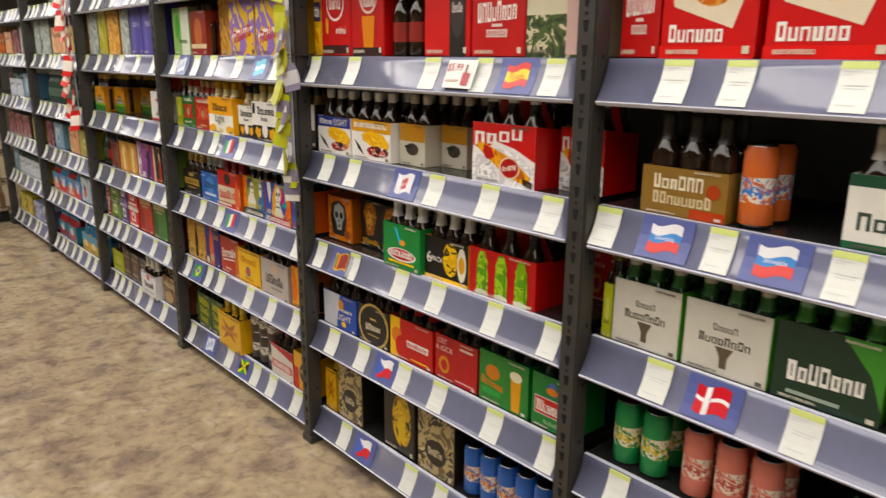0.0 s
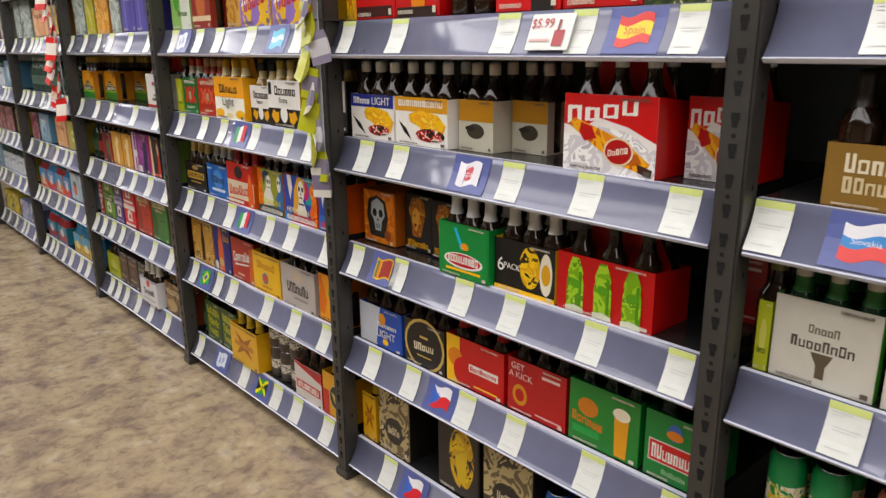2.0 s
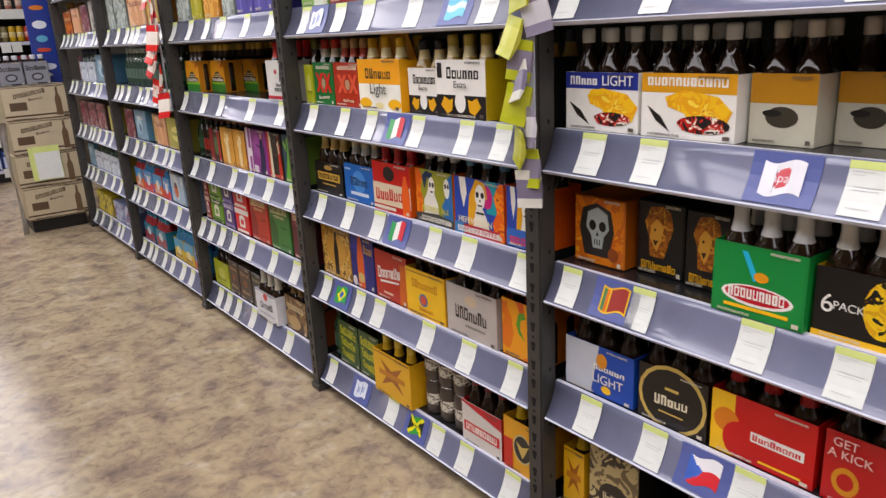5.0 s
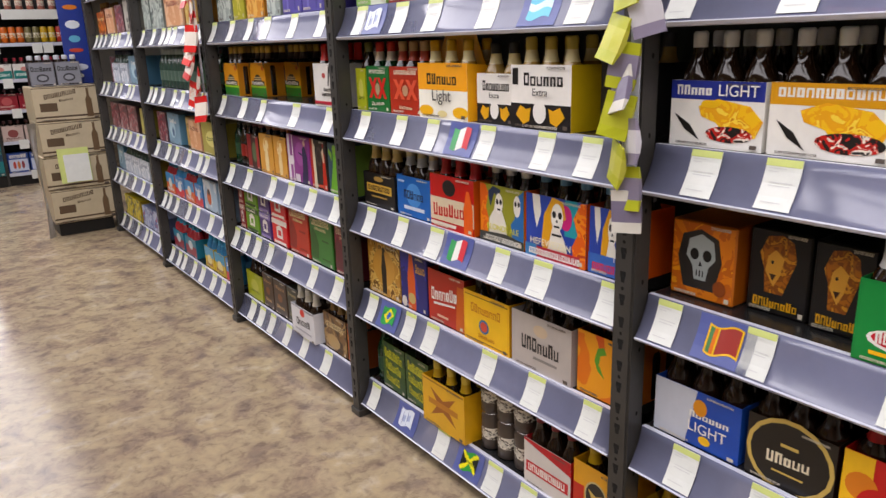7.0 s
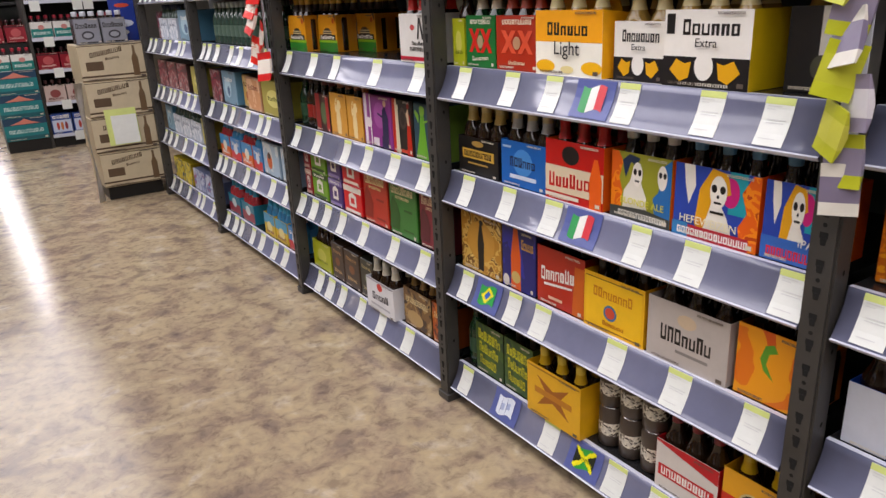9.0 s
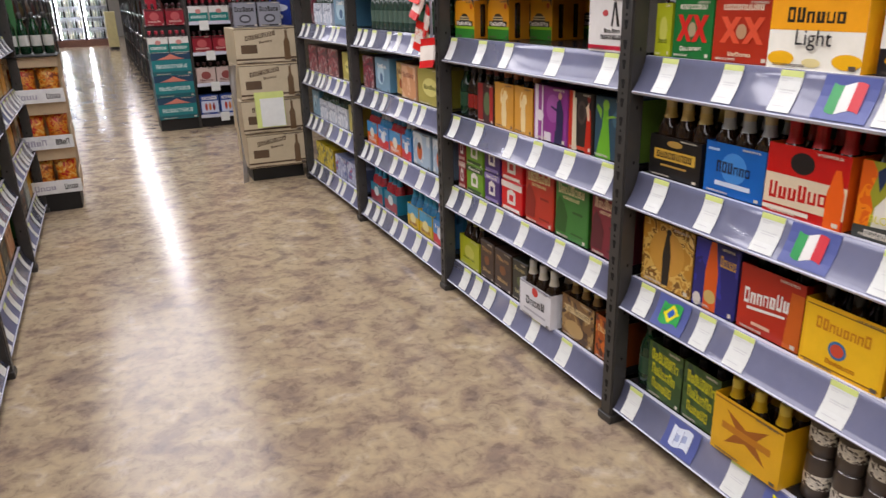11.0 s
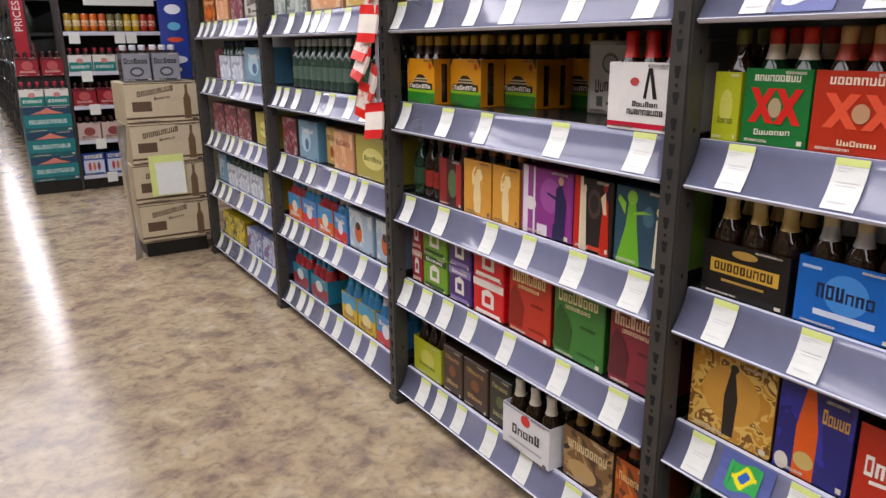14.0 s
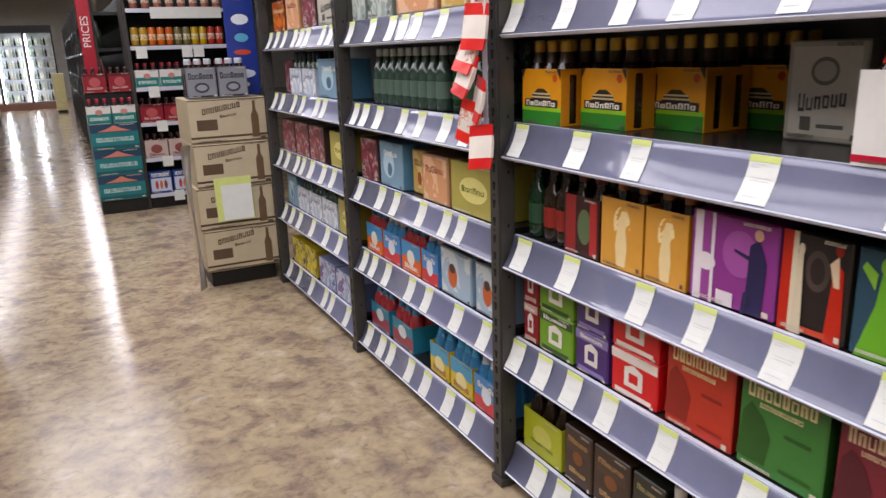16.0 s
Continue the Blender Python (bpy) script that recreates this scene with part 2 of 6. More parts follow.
def ticket_mesh(w):
    bm = bmesh.new()
    strip_slab(bm, w / 2, -w / 2, 0.04, 0.97, 0.001, 0.0022, 0)
    strip_quad(bm, w / 2, -w / 2, 0.83, 0.97, 0.003, 1)
    for u, a, b in ((0.78, 0.4, -0.1), (0.72, 0.4, 0.1), (0.52, 0.3, -0.35), (0.46, 0.3, -0.3), (0.16, 0.35, -0.2)):
        strip_quad(bm, a * w, b * w, u, u + 0.018, 0.0034, 2)
    return mesh_of("price_ticket", bm, [TICKET, LIME, INK])


TICKETS = [ticket_mesh(0.057), ticket_mesh(0.064)]
# country flags: colours, and which of them shows at (u right, v up) in 0..1
FLAGS = {
    "f_sk": (("#e9e9ee", "#3f86c8", "#d8403c"), lambda u, v: 0 if v > 0.64 else 1 if v > 0.36 else 2, "Slovakia", "#e8ecf4"),
    "f_dk": (("#d02a34", "#f0eef0"), lambda u, v: 1 if 0.28 < u < 0.46 or 0.4 < v < 0.6 else 0, "", ""),
    "f_jp": (("#eceaf0", "#cc5058"), lambda u, v: 1 if ((u - 0.5) * 1.5) ** 2 + (v - 0.5) ** 2 < 0.085 else 0, "Japan", "#e8e4ea"),
    "f_es": (("#d8413c", "#f2d234"), lambda u, v: 1 if 0.26 < v < 0.74 else 0, "Spain", "#c86a3a"),
    "f_lk": (("#e4b63a", "#9a3a34", "#4f7f52", "#d8742c"), lambda u, v: 0 if not (0.07 < u < 0.94 and 0.1 < v < 0.9) else 2 if u < 0.18 else 3 if u < 0.3 else 0 if u < 0.35 else 1, "Sri Lanka", "#f0e6d0"),
    "f_mx": (("#3f9a5a", "#ecebe6", "#d0444c"), lambda u, v: min(2, int(u * 3)), "Mexico", "#dfe4e0"),
    "f_br": (("#42a457", "#e6dc4a", "#3560b4"), lambda u, v: 2 if ((u - 0.5) * 1.5) ** 2 + (v - 0.5) ** 2 < 0.045 else 1 if abs(u - 0.5) + abs(v - 0.5) * 0.9 < 0.4 else 0, "", ""),
    "f_jm": (("#3f9a44", "#e8e23c", "#20281c"), lambda u, v: 1 if abs(abs(u - 0.5) - abs(v - 0.5)) < 0.13 else 2 if abs(u - 0.5) > abs(v - 0.5) else 0, "Jamaica", "#283020"),
    "f_wh": (("#dfe6f2", "#aab6d6"), lambda u, v: 1 if (0.2 < u < 0.42 or 0.55 < u < 0.78) and 0.3 < v < 0.62 else 0, "", ""),
    "f_cyan": (("#6cc4de", "#cfe8f0"), lambda u, v: 1 if 0.34 < v < 0.66 else 0, "", ""),
    "f_cz": (("#f0eff2", "#d0383e", "#4a6cc4"), lambda u, v: 2 if u < 0.5 - abs(v - 0.5) else 0 if v > 0.5 else 1, "", ""),
}


def text_faces(text, size):
    """Mesh of a word in the built-in font, lying in the xy plane about its centre."""
    cu = bpy.data.curves.new("word", "FONT")
    cu.body, cu.size, cu.align_x, cu.align_y, cu.resolution_u = text, size, "CENTER", "CENTER", 2
    tmp = bpy.data.objects.new("word", cu)
    scene.collection.objects.link(tmp)
    me = bpy.data.meshes.new_from_object(tmp.evaluated_get(bpy.context.evaluated_depsgraph_get()))
    bpy.data.objects.remove(tmp)
    return me


def flag_mesh(kind, w=0.12):
    """Blue country card with a small waving flag and its name."""
    cols, shade, name, ink = FLAGS[kind]
    bm = bmesh.new()
    strip_slab(bm, w / 2, -w / 2, 0.04, 0.97, 0.001, 0.0022, 0)
    fw, n, rows = w * 0.30, 18, 14

    def at(u, v):
        x, z = on_strip(0.0032, 0.21 + 0.6 * v + 0.055 * math.sin((2 * u - 1) * 3))
        return bm.verts.new((x, (1 - 2 * u) * fw, z))

    for i in range(n):
        k0 = 0
        for k in range(1, rows + 1):
            c = shade((i + 0.5) / n, (k0 + 0.5) / rows)
            if k == rows or shade((i + 0.5) / n, (k + 0.5) / rows) != c:
                bm.faces.new([at(i / n, k0 / rows), at((i + 1) / n, k0 / rows), at((i + 1) / n, k / rows), at(i / n, k / rows)]).material_index = 1 + c
                k0 = k
    if name:
        me = text_faces(name, w * 0.92 / max(5, len(name)))
        old = set(bm.verts)
        n_old = len(bm.faces)
        bm.from_mesh(me)
        for v in bm.verts:
            if v not in old:
                x, z = on_strip(0.0042, 0.5 + v.co.y / 0.094)
                v.co = (x, -v.co.x, z)
        bm.faces.ensure_lookup_table()
        for f in bm.faces[n_old:]:
            f.material_index = len(cols) + 1
    return mesh_of("flag_card", bm, [FLAGBLUE] + [card(c) for c in cols] + [card(ink or "#e8e8ee")])


FLAGMESH = {k: flag_mesh(k, 0.12) for k in FLAGS}
STRIPS = {
    'A1': [-0.19, -0.32, -0.52, -0.74, -0.95],
    'A2': [-0.05, ('f_sk', -0.2), -0.32, ('f_sk', -0.43), -0.55, -0.8, -1.0],
    'A3': [-0.21, ('f_dk', -0.34), -0.52, -0.75],
    'A4': [-0.13, -0.4, -0.7],
    'B1': [1.14, 0.92, 0.55, 0.35, ('f_es', 0.23), 0.12],
    'B2': [1.08, 0.93, ('f_jp', 0.662), 0.53, 0.32, 0.11],
    'B3': [1.14, ('f_lk', 1.008), 0.94, 0.69, 0.52, 0.29, 0.09],
    'B4': [1.08, 0.9, ('f_cz', 0.772), 0.68, 0.51, 0.28, 0.08],
    'B5': [1.02, ('f_cz', 0.9), 0.65, 0.5, 0.3, 0.1],
    'C1': [2.3, ('f_wh', 2.22), 2.08, 1.92, 1.69, ('f_cyan', 1.51), 1.39],
    'C2': [2.32, 2.11, 1.95, ('f_mx', 1.81), 1.71, 1.5, 1.36],
    'C3': [2.32, 2.13, 1.95, ('f_mx', 1.84), 1.66, 1.51, 1.29],
    'C4': [2.34, ('f_br', 2.23), 2.11, 1.99, 1.72, 1.53, 1.34],
    'C5': [2.36, ('f_wh', 2.15), 1.95, ('f_jm', 1.81), 1.7, 1.56, 1.36],
    'D1': [3.62, 3.39, 3.19, 3.02, 2.78, 2.56],
    'D2': [3.59, 3.34, 3.14, 2.83, 2.56],
    'D3': [3.58, 3.37, 3.11, 2.94, 2.75, 2.55],
    'D4': [3.62, 3.48, 3.35, 3.21, 3.02, 2.79, 2.59],
    'D5': [3.5, 3.39, 3.27, 3.1, 2.93, 2.73],
}
rnd = random.Random(7)


def shelf_bay(letter, y0, y1, side=1, x=0.0):
    """One bay of six shelves between two uprights; side -1 faces the other way."""
    unit = thing("shelf_unit", (x, (y0 + y1) / 2, 0), "black steel shop shelving bay with blue-grey ticket channels", "shelving", "shelving bays")
    if side < 0:
        unit.rotation_euler = (0, 0, math.pi)
    half = (y1 - y0) / 2 - 0.031
    bm = bmesh.new()
    box(bm, DEPTH, DEPTH + 0.02, -half - 0.031, half + 0.031, 0.0, 2.05)
    part("back_panel", bm, BACK, unit, "grey-green back panel")
    bm = bmesh.new()
    box(bm, 0.03, 0.05, -half, half, 0.0, STRIP_Z[5] + 0.09)
    part("kick_board", bm, KICK, unit)
    deck_bm = bmesh.new()
    box(deck_bm, 0.012, DEPTH - 0.002, -half, half, -0.028, 0.0)
    deck = mesh_of("shelf_deck", deck_bm, DECK)
    chan = channel_mesh(-half, half)
    for lv, z in enumerate(STRIP_Z):
        part("shelf_deck", deck, None, unit, loc=(0, 0, SHELF_Z[lv] + 0.001))
        c = part("price_channel", chan, None, unit, loc=(0, 0, z))
        items = STRIPS.get(letter + str(lv))
        if items is None:
            items, p = [], half - 0.07
            while p > -half + 0.05:
                items.append((y0 + y1) / 2 + p)
                p -= rnd.choice((0.1, 0.14, 0.18, 0.22))
        for it in items:
            flag = isinstance(it, tuple)
            yy = (it[1] if flag else it) - (y0 + y1) / 2
            yy = max(-half + 0.031, min(half - 0.031, yy))
            if flag:
                part("flag_card", FLAGMESH[it[0]], None, c, "blue country card with a waving flag", loc=(0, yy, 0))
            else:
                part("price_ticket", rnd.choice(TICKETS), None, c, loc=(0, yy, 0))
    return unit


for k, letter in enumerate("ABCDEF"):
    shelf_bay(letter, (k - 1) * BAY + 0.01, k * BAY + 0.01)
for k in range(-1, 6):
    upright(0, k * BAY + 0.01, 0)
LX = -1.82
for k, letter in enumerate("WXYZ"):
    shelf_bay(letter, (k + 1) * BAY, (k + 2) * BAY, -1, LX)
for k in range(1, 6):
    upright(LX, k * BAY, 180)

# ---------------------------------------------------------------- packs
GLASS = {"brown": glass_mat("brown_bottle_glass", (0.020, 0.009, 0.004)), "green": glass_mat("green_bottle_glass", (0.006, 0.035, 0.012)),
         "clear": glass_mat("pale_beer_in_clear_glass", (0.36, 0.22, 0.05)), "white": glass_mat("deep_green_bottle", (0.035, 0.07, 0.052)),
         "blue": glass_mat("blue_drink_bottle", (0.05, 0.25, 0.5)), "red": glass_mat("red_drink_bottle", (0.4, 0.03, 0.04))}
BOTTLES = {}


def bottle_mesh(glass, cap, neck=None, body=None, h=0.232):
    key = (glass, cap, neck, body, h)
    if key not in BOTTLES:
        bm = bmesh.new()
        s = h / 0.232
        lathe(bm, [(0.027, 0.0, 0), (0.0305, 0.006, 0), (0.0305, 0.045, 3), (0.0305, 0.105, 0), (0.0305, 0.132, 0), (0.027, 0.150, 0), (0.0185, 0.168, 2), (0.0152, 0.182, 2),
                   (0.0138, 0.198, 1), (0.0145, 0.214, 1), (0.0145, 0.226, 1), (0.011, 0.231, 1)], 10)
        for v in bm.verts:
            v.co.z *= s
        cm = card(cap)
        BOTTLES[key] = mesh_of("bottle", bm, [GLASS[glass], cm, card(neck) if neck else GLASS[glass], card(body) if body else GLASS[glass]])
    return BOTTLES[key]


def can_mesh(c1, c2):
    key = ("can", c1, c2)
    if key not in BOTTLES:
        bm = bmesh.new()
        lathe(bm, [(0.026, 0.0, 2), (0.033, 0.008, 0), (0.033, 0.05, 1), (0.033, 0.1, 0), (0.033, 0.145, 0), (0.027, 0.158, 2), (0.0265, 0.162, 2), (0.024, 0.159, 2)], 14)
        BOTTLES[key] = mesh_of("can", bm, [card(c1), art(c1, c2, "#e2dccc", c1, c2, scale=34), surf("can_metal", (0.6, 0.6, 0.62), 0.25, 1.0)])
    return BOTTLES[key]


def front_print(shapes, w, h, seed):
    """Flat printed shapes on a pack's front (u right, v up, 0..1), one mesh each."""
    r, made = random.Random(seed), []
    for lay, s in enumerate(shapes):
        bm = bmesh.new()

        def poly(pts):
            bm.faces.new([bm.verts.new((-0.0005 - 0.00022 * lay, -(u - 0.5) * w, v * h)) for u, v in pts])

        kind, cu, cv, sw, sh, col = s[:6]
        m = card(col) if isinstance(col, str) else col
        if kind == "r":
            poly([(cu - sw / 2, cv - sh / 2), (cu + sw / 2, cv - sh / 2), (cu + sw / 2, cv + sh / 2), (cu - sw / 2, cv + sh / 2)])
        elif kind == "e":
            poly([(cu + sw / 2 * math.cos(a), cv + sh / 2 * math.sin(a)) for a in [2 * math.pi * i / 18 for i in range(18)]])
        elif kind == "p":
            poly([(cu + sw * a, cv + sh * b) for a, b in s[6]])
        else:
            # a name drawn as a line of plain bars, joined in pairs
            n, sl = s[6] if len(s) > 6 else 6, s[7] if len(s) > 7 else 0.0
            adv = sw / n
            for i in range(n):
                a, v0 = cu - sw / 2 + adv * i, cv - sh / 2 + sl * ((i + 0.5) / n - 0.5)
                gh = sh * (1.0 if i == 0 or n > 8 else r.choice((0.72, 0.72, 0.72, 0.98)))
                st, dv = r.uniform(0.2, 0.34), sl * 0.3 * adv
                bars = [(0.0, 0.0, st, 1.0), (0.8 - st, 0.0, 0.8, 1.0)]
                bars += [[(st, 0.8, 0.8 - st, 1.0)], [(st, 0.0, 0.8 - st, 0.2)], [(st, 0.0, 0.8 - st, 0.2), (st, 0.8, 0.8 - st, 1.0)]][r.randrange(3)]
                for x0, y0, x1, y1 in bars:
                    poly([(a + adv * x0, v0 + gh * y0), (a + adv * x1, v0 + gh * y0 + dv), (a + adv * x1, v0 + gh * y1 + dv), (a + adv * x0, v0 + gh * y1)])
        bmesh.ops.recalc_face_normals(bm, faces=bm.faces[:])
        made.append(mesh_of("lettering" if kind == "b" else "printed_shape", bm, [m]))
    return made


def word(text, size, mat, parent, loc):
    """Small readable word standing on a pack's front, facing the aisle."""
    cu = bpy.data.curves.new("word", "FONT")
    cu.body, cu.size, cu.align_x, cu.align_y, cu.extrude = text, size, "CENTER", "CENTER", 0.0002
    tmp = bpy.data.objects.new("word", cu)
    scene.collection.objects.link(tmp)
    dg = bpy.context.evaluated_depsgraph_get()
    me = bpy.data.meshes.new_from_object(tmp.evaluated_get(dg))
    bpy.data.objects.remove(tmp)
    me.materials.clear()
    me.materials.append(mat)
    ob = new("printed_word", me)
    ob.parent = parent
    ob.matrix_basis = Matrix.Translation(loc) @ Matrix(((0, 0, -1, 0), (-1, 0, 0, 0), (0, 1, 0, 0), (0, 0, 0, 1)))
    return ob


PRINTS, CARTONS, FINE = {}, {}, {}


def basket_mesh(w, d, hp, base, side, notch):
    """Open card carrier: four walls, floor, middle divider; side walls dip."""
    key = (round(w, 3), d, hp, base, side, notch)
    if key not in CARTONS:
        bm = bmesh.new()
        t, y = 0.0014, w / 2
        hs = hp * (0.9 if notch else 0.985)

        def ring(ins, z, zs):
            return [bm.verts.new(v) for v in ((ins, -y + ins, z), (ins, y - ins, z), (d - ins, y - ins, zs), (d - ins, -y + ins, zs))]

        o0, o1, i1, i0 = ring(0, 0, 0), ring(0, hp, hs), ring(t, hp, hs), ring(t, t, t)
        for a, b in ((o0, o1), (o1, i1), (i1, i0)):
            for i in range(4):
                f = bm.faces.new([a[i], a[(i + 1) % 4], b[(i + 1) % 4], b[i]])
                f.material_index = 0 if i == 0 else 1
        bm.faces.new(o0[::-1])
        bm.faces.new(i0)
        bmesh.ops.recalc_face_normals(bm, faces=bm.faces[:])
        CARTONS[key] = mesh_of("carton", bm, [card(base), card(side)])
    return CARTONS[key]


def closed_mesh(w, d, h, base, side):
    key = ("c", round(w, 3), d, h, base, side)
    if key not in CARTONS:
        bm = soft_box(0, d, -w / 2, w / 2, 0, h, 0.0035)
        for f in bm.faces:
            f.material_index = 1 if abs(f.normal.y) > 0.8 else 0
        CARTONS[key] = mesh_of("carton", bm, [card(base), card(side)])
    return CARTONS[key]


# look of every kind of pack: k form, hp front height, base and side colour, print, bottle glass, cap, neck
S = {}


def style(name, k, hp, base, prints, glass="brown", cap="#e8e6e0", neck=None, side=None, label="", cat="six-pack", words=(), handle=True, h=0.21, nx=3):
    if len(label.split()) < 5:
        label += " on a black shelf"
    S[name] = dict(k=k, hp=hp, base=base, prints=prints, glass=glass, cap=cap, neck=neck, side=side or base, label=label, cat=cat, words=words, handle=handle, h=h, nx=nx)


def place(name, x, ya, yb, z, d=0.135, turn=0.0, sign=1):
    """One pack between ya (far) and yb (near) on a shelf at height z, its front at x."""
    s = S[name]
    w = min(abs(ya - yb) * 0.965, 0.46)
    nm = {"basket": "bottle_carrier", "closed": "drinks_carton", "bottles": "bottle_row", "cans": "can_pack"}[s["k"]]
    if s["k"] in ("bottles", "cans"):
        n = max(1, round(abs(ya - yb) / 0.066))
        for i in range(n):
            for j in range(2):
                yy = yb + (ya - yb) * (i + 0.5) / n
                me = bottle_mesh(s["glass"], s["cap"], s["neck"], s["base"], s["h"]) if s["k"] == "bottles" else can_mesh(s["base"], s["side"])
                for lv in range(2 if s["k"] == "cans" and s["hp"] > 0.2 else 1):
                    o = tagged(new("beer_bottle" if s["k"] == "bottles" else "drink_can", me), s["label"], "bottle" if s["k"] == "bottles" else "can", s["label"])
                    sz = s["h"] / 0.21 if s["k"] == "cans" else 1.0
                    o.scale = (1, 1, sz)
                    o.location = (x + sign * (0.036 + 0.07 * j), yy, z + 0.1625 * sz * lv)
        return
    t = thing(nm, (x, (ya + yb) / 2, z), s["label"], s["cat"], s["label"])
    t.rotation_euler = (0, 0, radians(turn) + (math.pi if sign < 0 else 0))
    if s["k"] == "basket":
        part("carton", basket_mesh(w, d, s["hp"], s["base"], s["side"], s["handle"]), None, t)
        if s["handle"]:
            y, t2, hp = w / 2 - 0.002, 0.0012, s["hp"]
            vs = [(-0.95, 0.004), (0.95, 0.004), (0.95, hp), (0.6, hp + 0.075), (0.32, hp + 0.1), (-0.32, hp + 0.1), (-0.6, hp + 0.075), (-0.95, hp)]
            bm = bmesh.new()
            ring = [[bm.verts.new((d / 2 + q * t2, u * y, v)) for u, v in vs] for q in (-1, 1)]
            bm.faces.new(ring[0])
            bm.faces.new(ring[1][::-1])
            for i in range(8):
                bm.faces.new([ring[0][i], ring[1][i], ring[1][(i + 1) % 8], ring[0][(i + 1) % 8]])
            part("handle", bm, card(s["side"]), t, "card carrying handle")
        me = bottle_mesh(s["glass"], s["cap"], s["neck"], None, s["h"])
        n = s["nx"] if w > 0.15 else max(1, round(w / 0.066))
        for i in range(n):
            for j in range(2):
                part("bottle", me, None, t, loc=(d * (0.27 + 0.46 * j), -w / 2 + w * (i + 0.5) / n, 0.0015))
    else:
        part("carton", closed_mesh(w, d, s["hp"], s["base"], s["side"]), None, t)
    key = (name, round(w, 2))
    if s["prints"]:
        if key not in PRINTS:
            PRINTS[key] = front_print(s["prints"], w, s["hp"], name)
        for pm in PRINTS[key]:
            part(pm.name.split(".")[0], pm, None, t)
        if key not in FINE:
            dark = sum(C(s["base"])) > 0.9
            ink = "#5a5048" if dark else "#cfc6b4"
            FINE[key] = front_print([("b", 0.27, 0.055, 0.36, 0.035, ink, 12), ("b", 0.78, 0.955, 0.3, 0.035, ink, 9), ("r", 0.93, 0.07, 0.07, 0.06, ink)], w, s["hp"], name + "fine")
        for pm in FINE[key]:
            part("fine_print", pm, None, t, loc=(-0.0036, 0, 0))
    for text, u, v, size, col in s["words"]:
        word(text, size * w, card(col), t, (-0.005, -(u - 0.5) * w, v * s["hp"]))


W, K, Y, R, G, B = "#ece9e2", "#14110f", "#f0bf22", "#c4161c", "#0f7a3a", "#1d3f9a"
style("bird_blue", "basket", 0.122, W, [("r", 0.5, 0.86, 1, 0.28, "#23308c"), ("b", 0.27, 0.86, 0.4, 0.15, W, 5), ("p", 0.66, 0.44, 0.68, 0.6, art("#f0bf22", "#e8a818", "#f4d25a", "#d8901c", scale=30), [(-.5, .3), (-.2, .5), (.3, .35), (.5, .0), (.4, -.4), (0, -.5), (-.2, -.1), (-.45, .05)]), ("p", 0.2, 0.3, 0.3, 0.4, K, [(-.5, .5), (.1, .1), (.5, -.5), (-.1, -.1)]), ("e", 0.66, 0.22, 0.5, 0.24, art("#1c1614", "#b8281e", "#e8dfd0", "#2a2220", scale=60)), ("e", 0.45, 0.66, 0.2, 0.12, Y)], cap="#ecebe8", label="white and blue bottle carrier with a golden beast print", words=[("LIGHT", 0.745, 0.86, 0.15, W)], handle=False)
style("bird_gold", "basket", 0.122, W, [("r", 0.5, 0.86, 1, 0.3, "#d79c22"), ("b", 0.5, 0.88, 0.86, 0.13, W, 11), ("p", 0.62, 0.46, 0.7, 0.6, art("#f0bf22", "#e8a818", "#f4d25a", "#d8901c", scale=30), [(-.5, .3), (-.2, .5), (.3, .35), (.5, .0), (.4, -.4), (0, -.5), (-.2, -.1), (-.45, .05)]), ("p", 0.2, 0.3, 0.26, 0.4, K, [(-.5, .5), (.1, .1), (.5, -.5), (-.1, -.1)]), ("e", 0.68, 0.24, 0.55, 0.28, art("#1c1614", "#b8281e", "#e8dfd0", "#2a2220", scale=60))], cap="#ecebe8", label="white and gold bottle carrier with a golden beast print", handle=False)
# dimmed copy of bird_gold: the shade deeper in the shelf is in its colours
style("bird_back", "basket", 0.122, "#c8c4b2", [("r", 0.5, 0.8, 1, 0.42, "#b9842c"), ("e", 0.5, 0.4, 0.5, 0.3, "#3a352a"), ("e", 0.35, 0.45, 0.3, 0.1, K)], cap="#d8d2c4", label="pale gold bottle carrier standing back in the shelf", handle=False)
ICE = art("#e9e6e4", "#cfccd0", "#f4f2f0", "#b4b2b8", scale=24)
AMBER = art("#d8861c", "#e8a83a", "#b8601a", "#f0c060", scale=20)
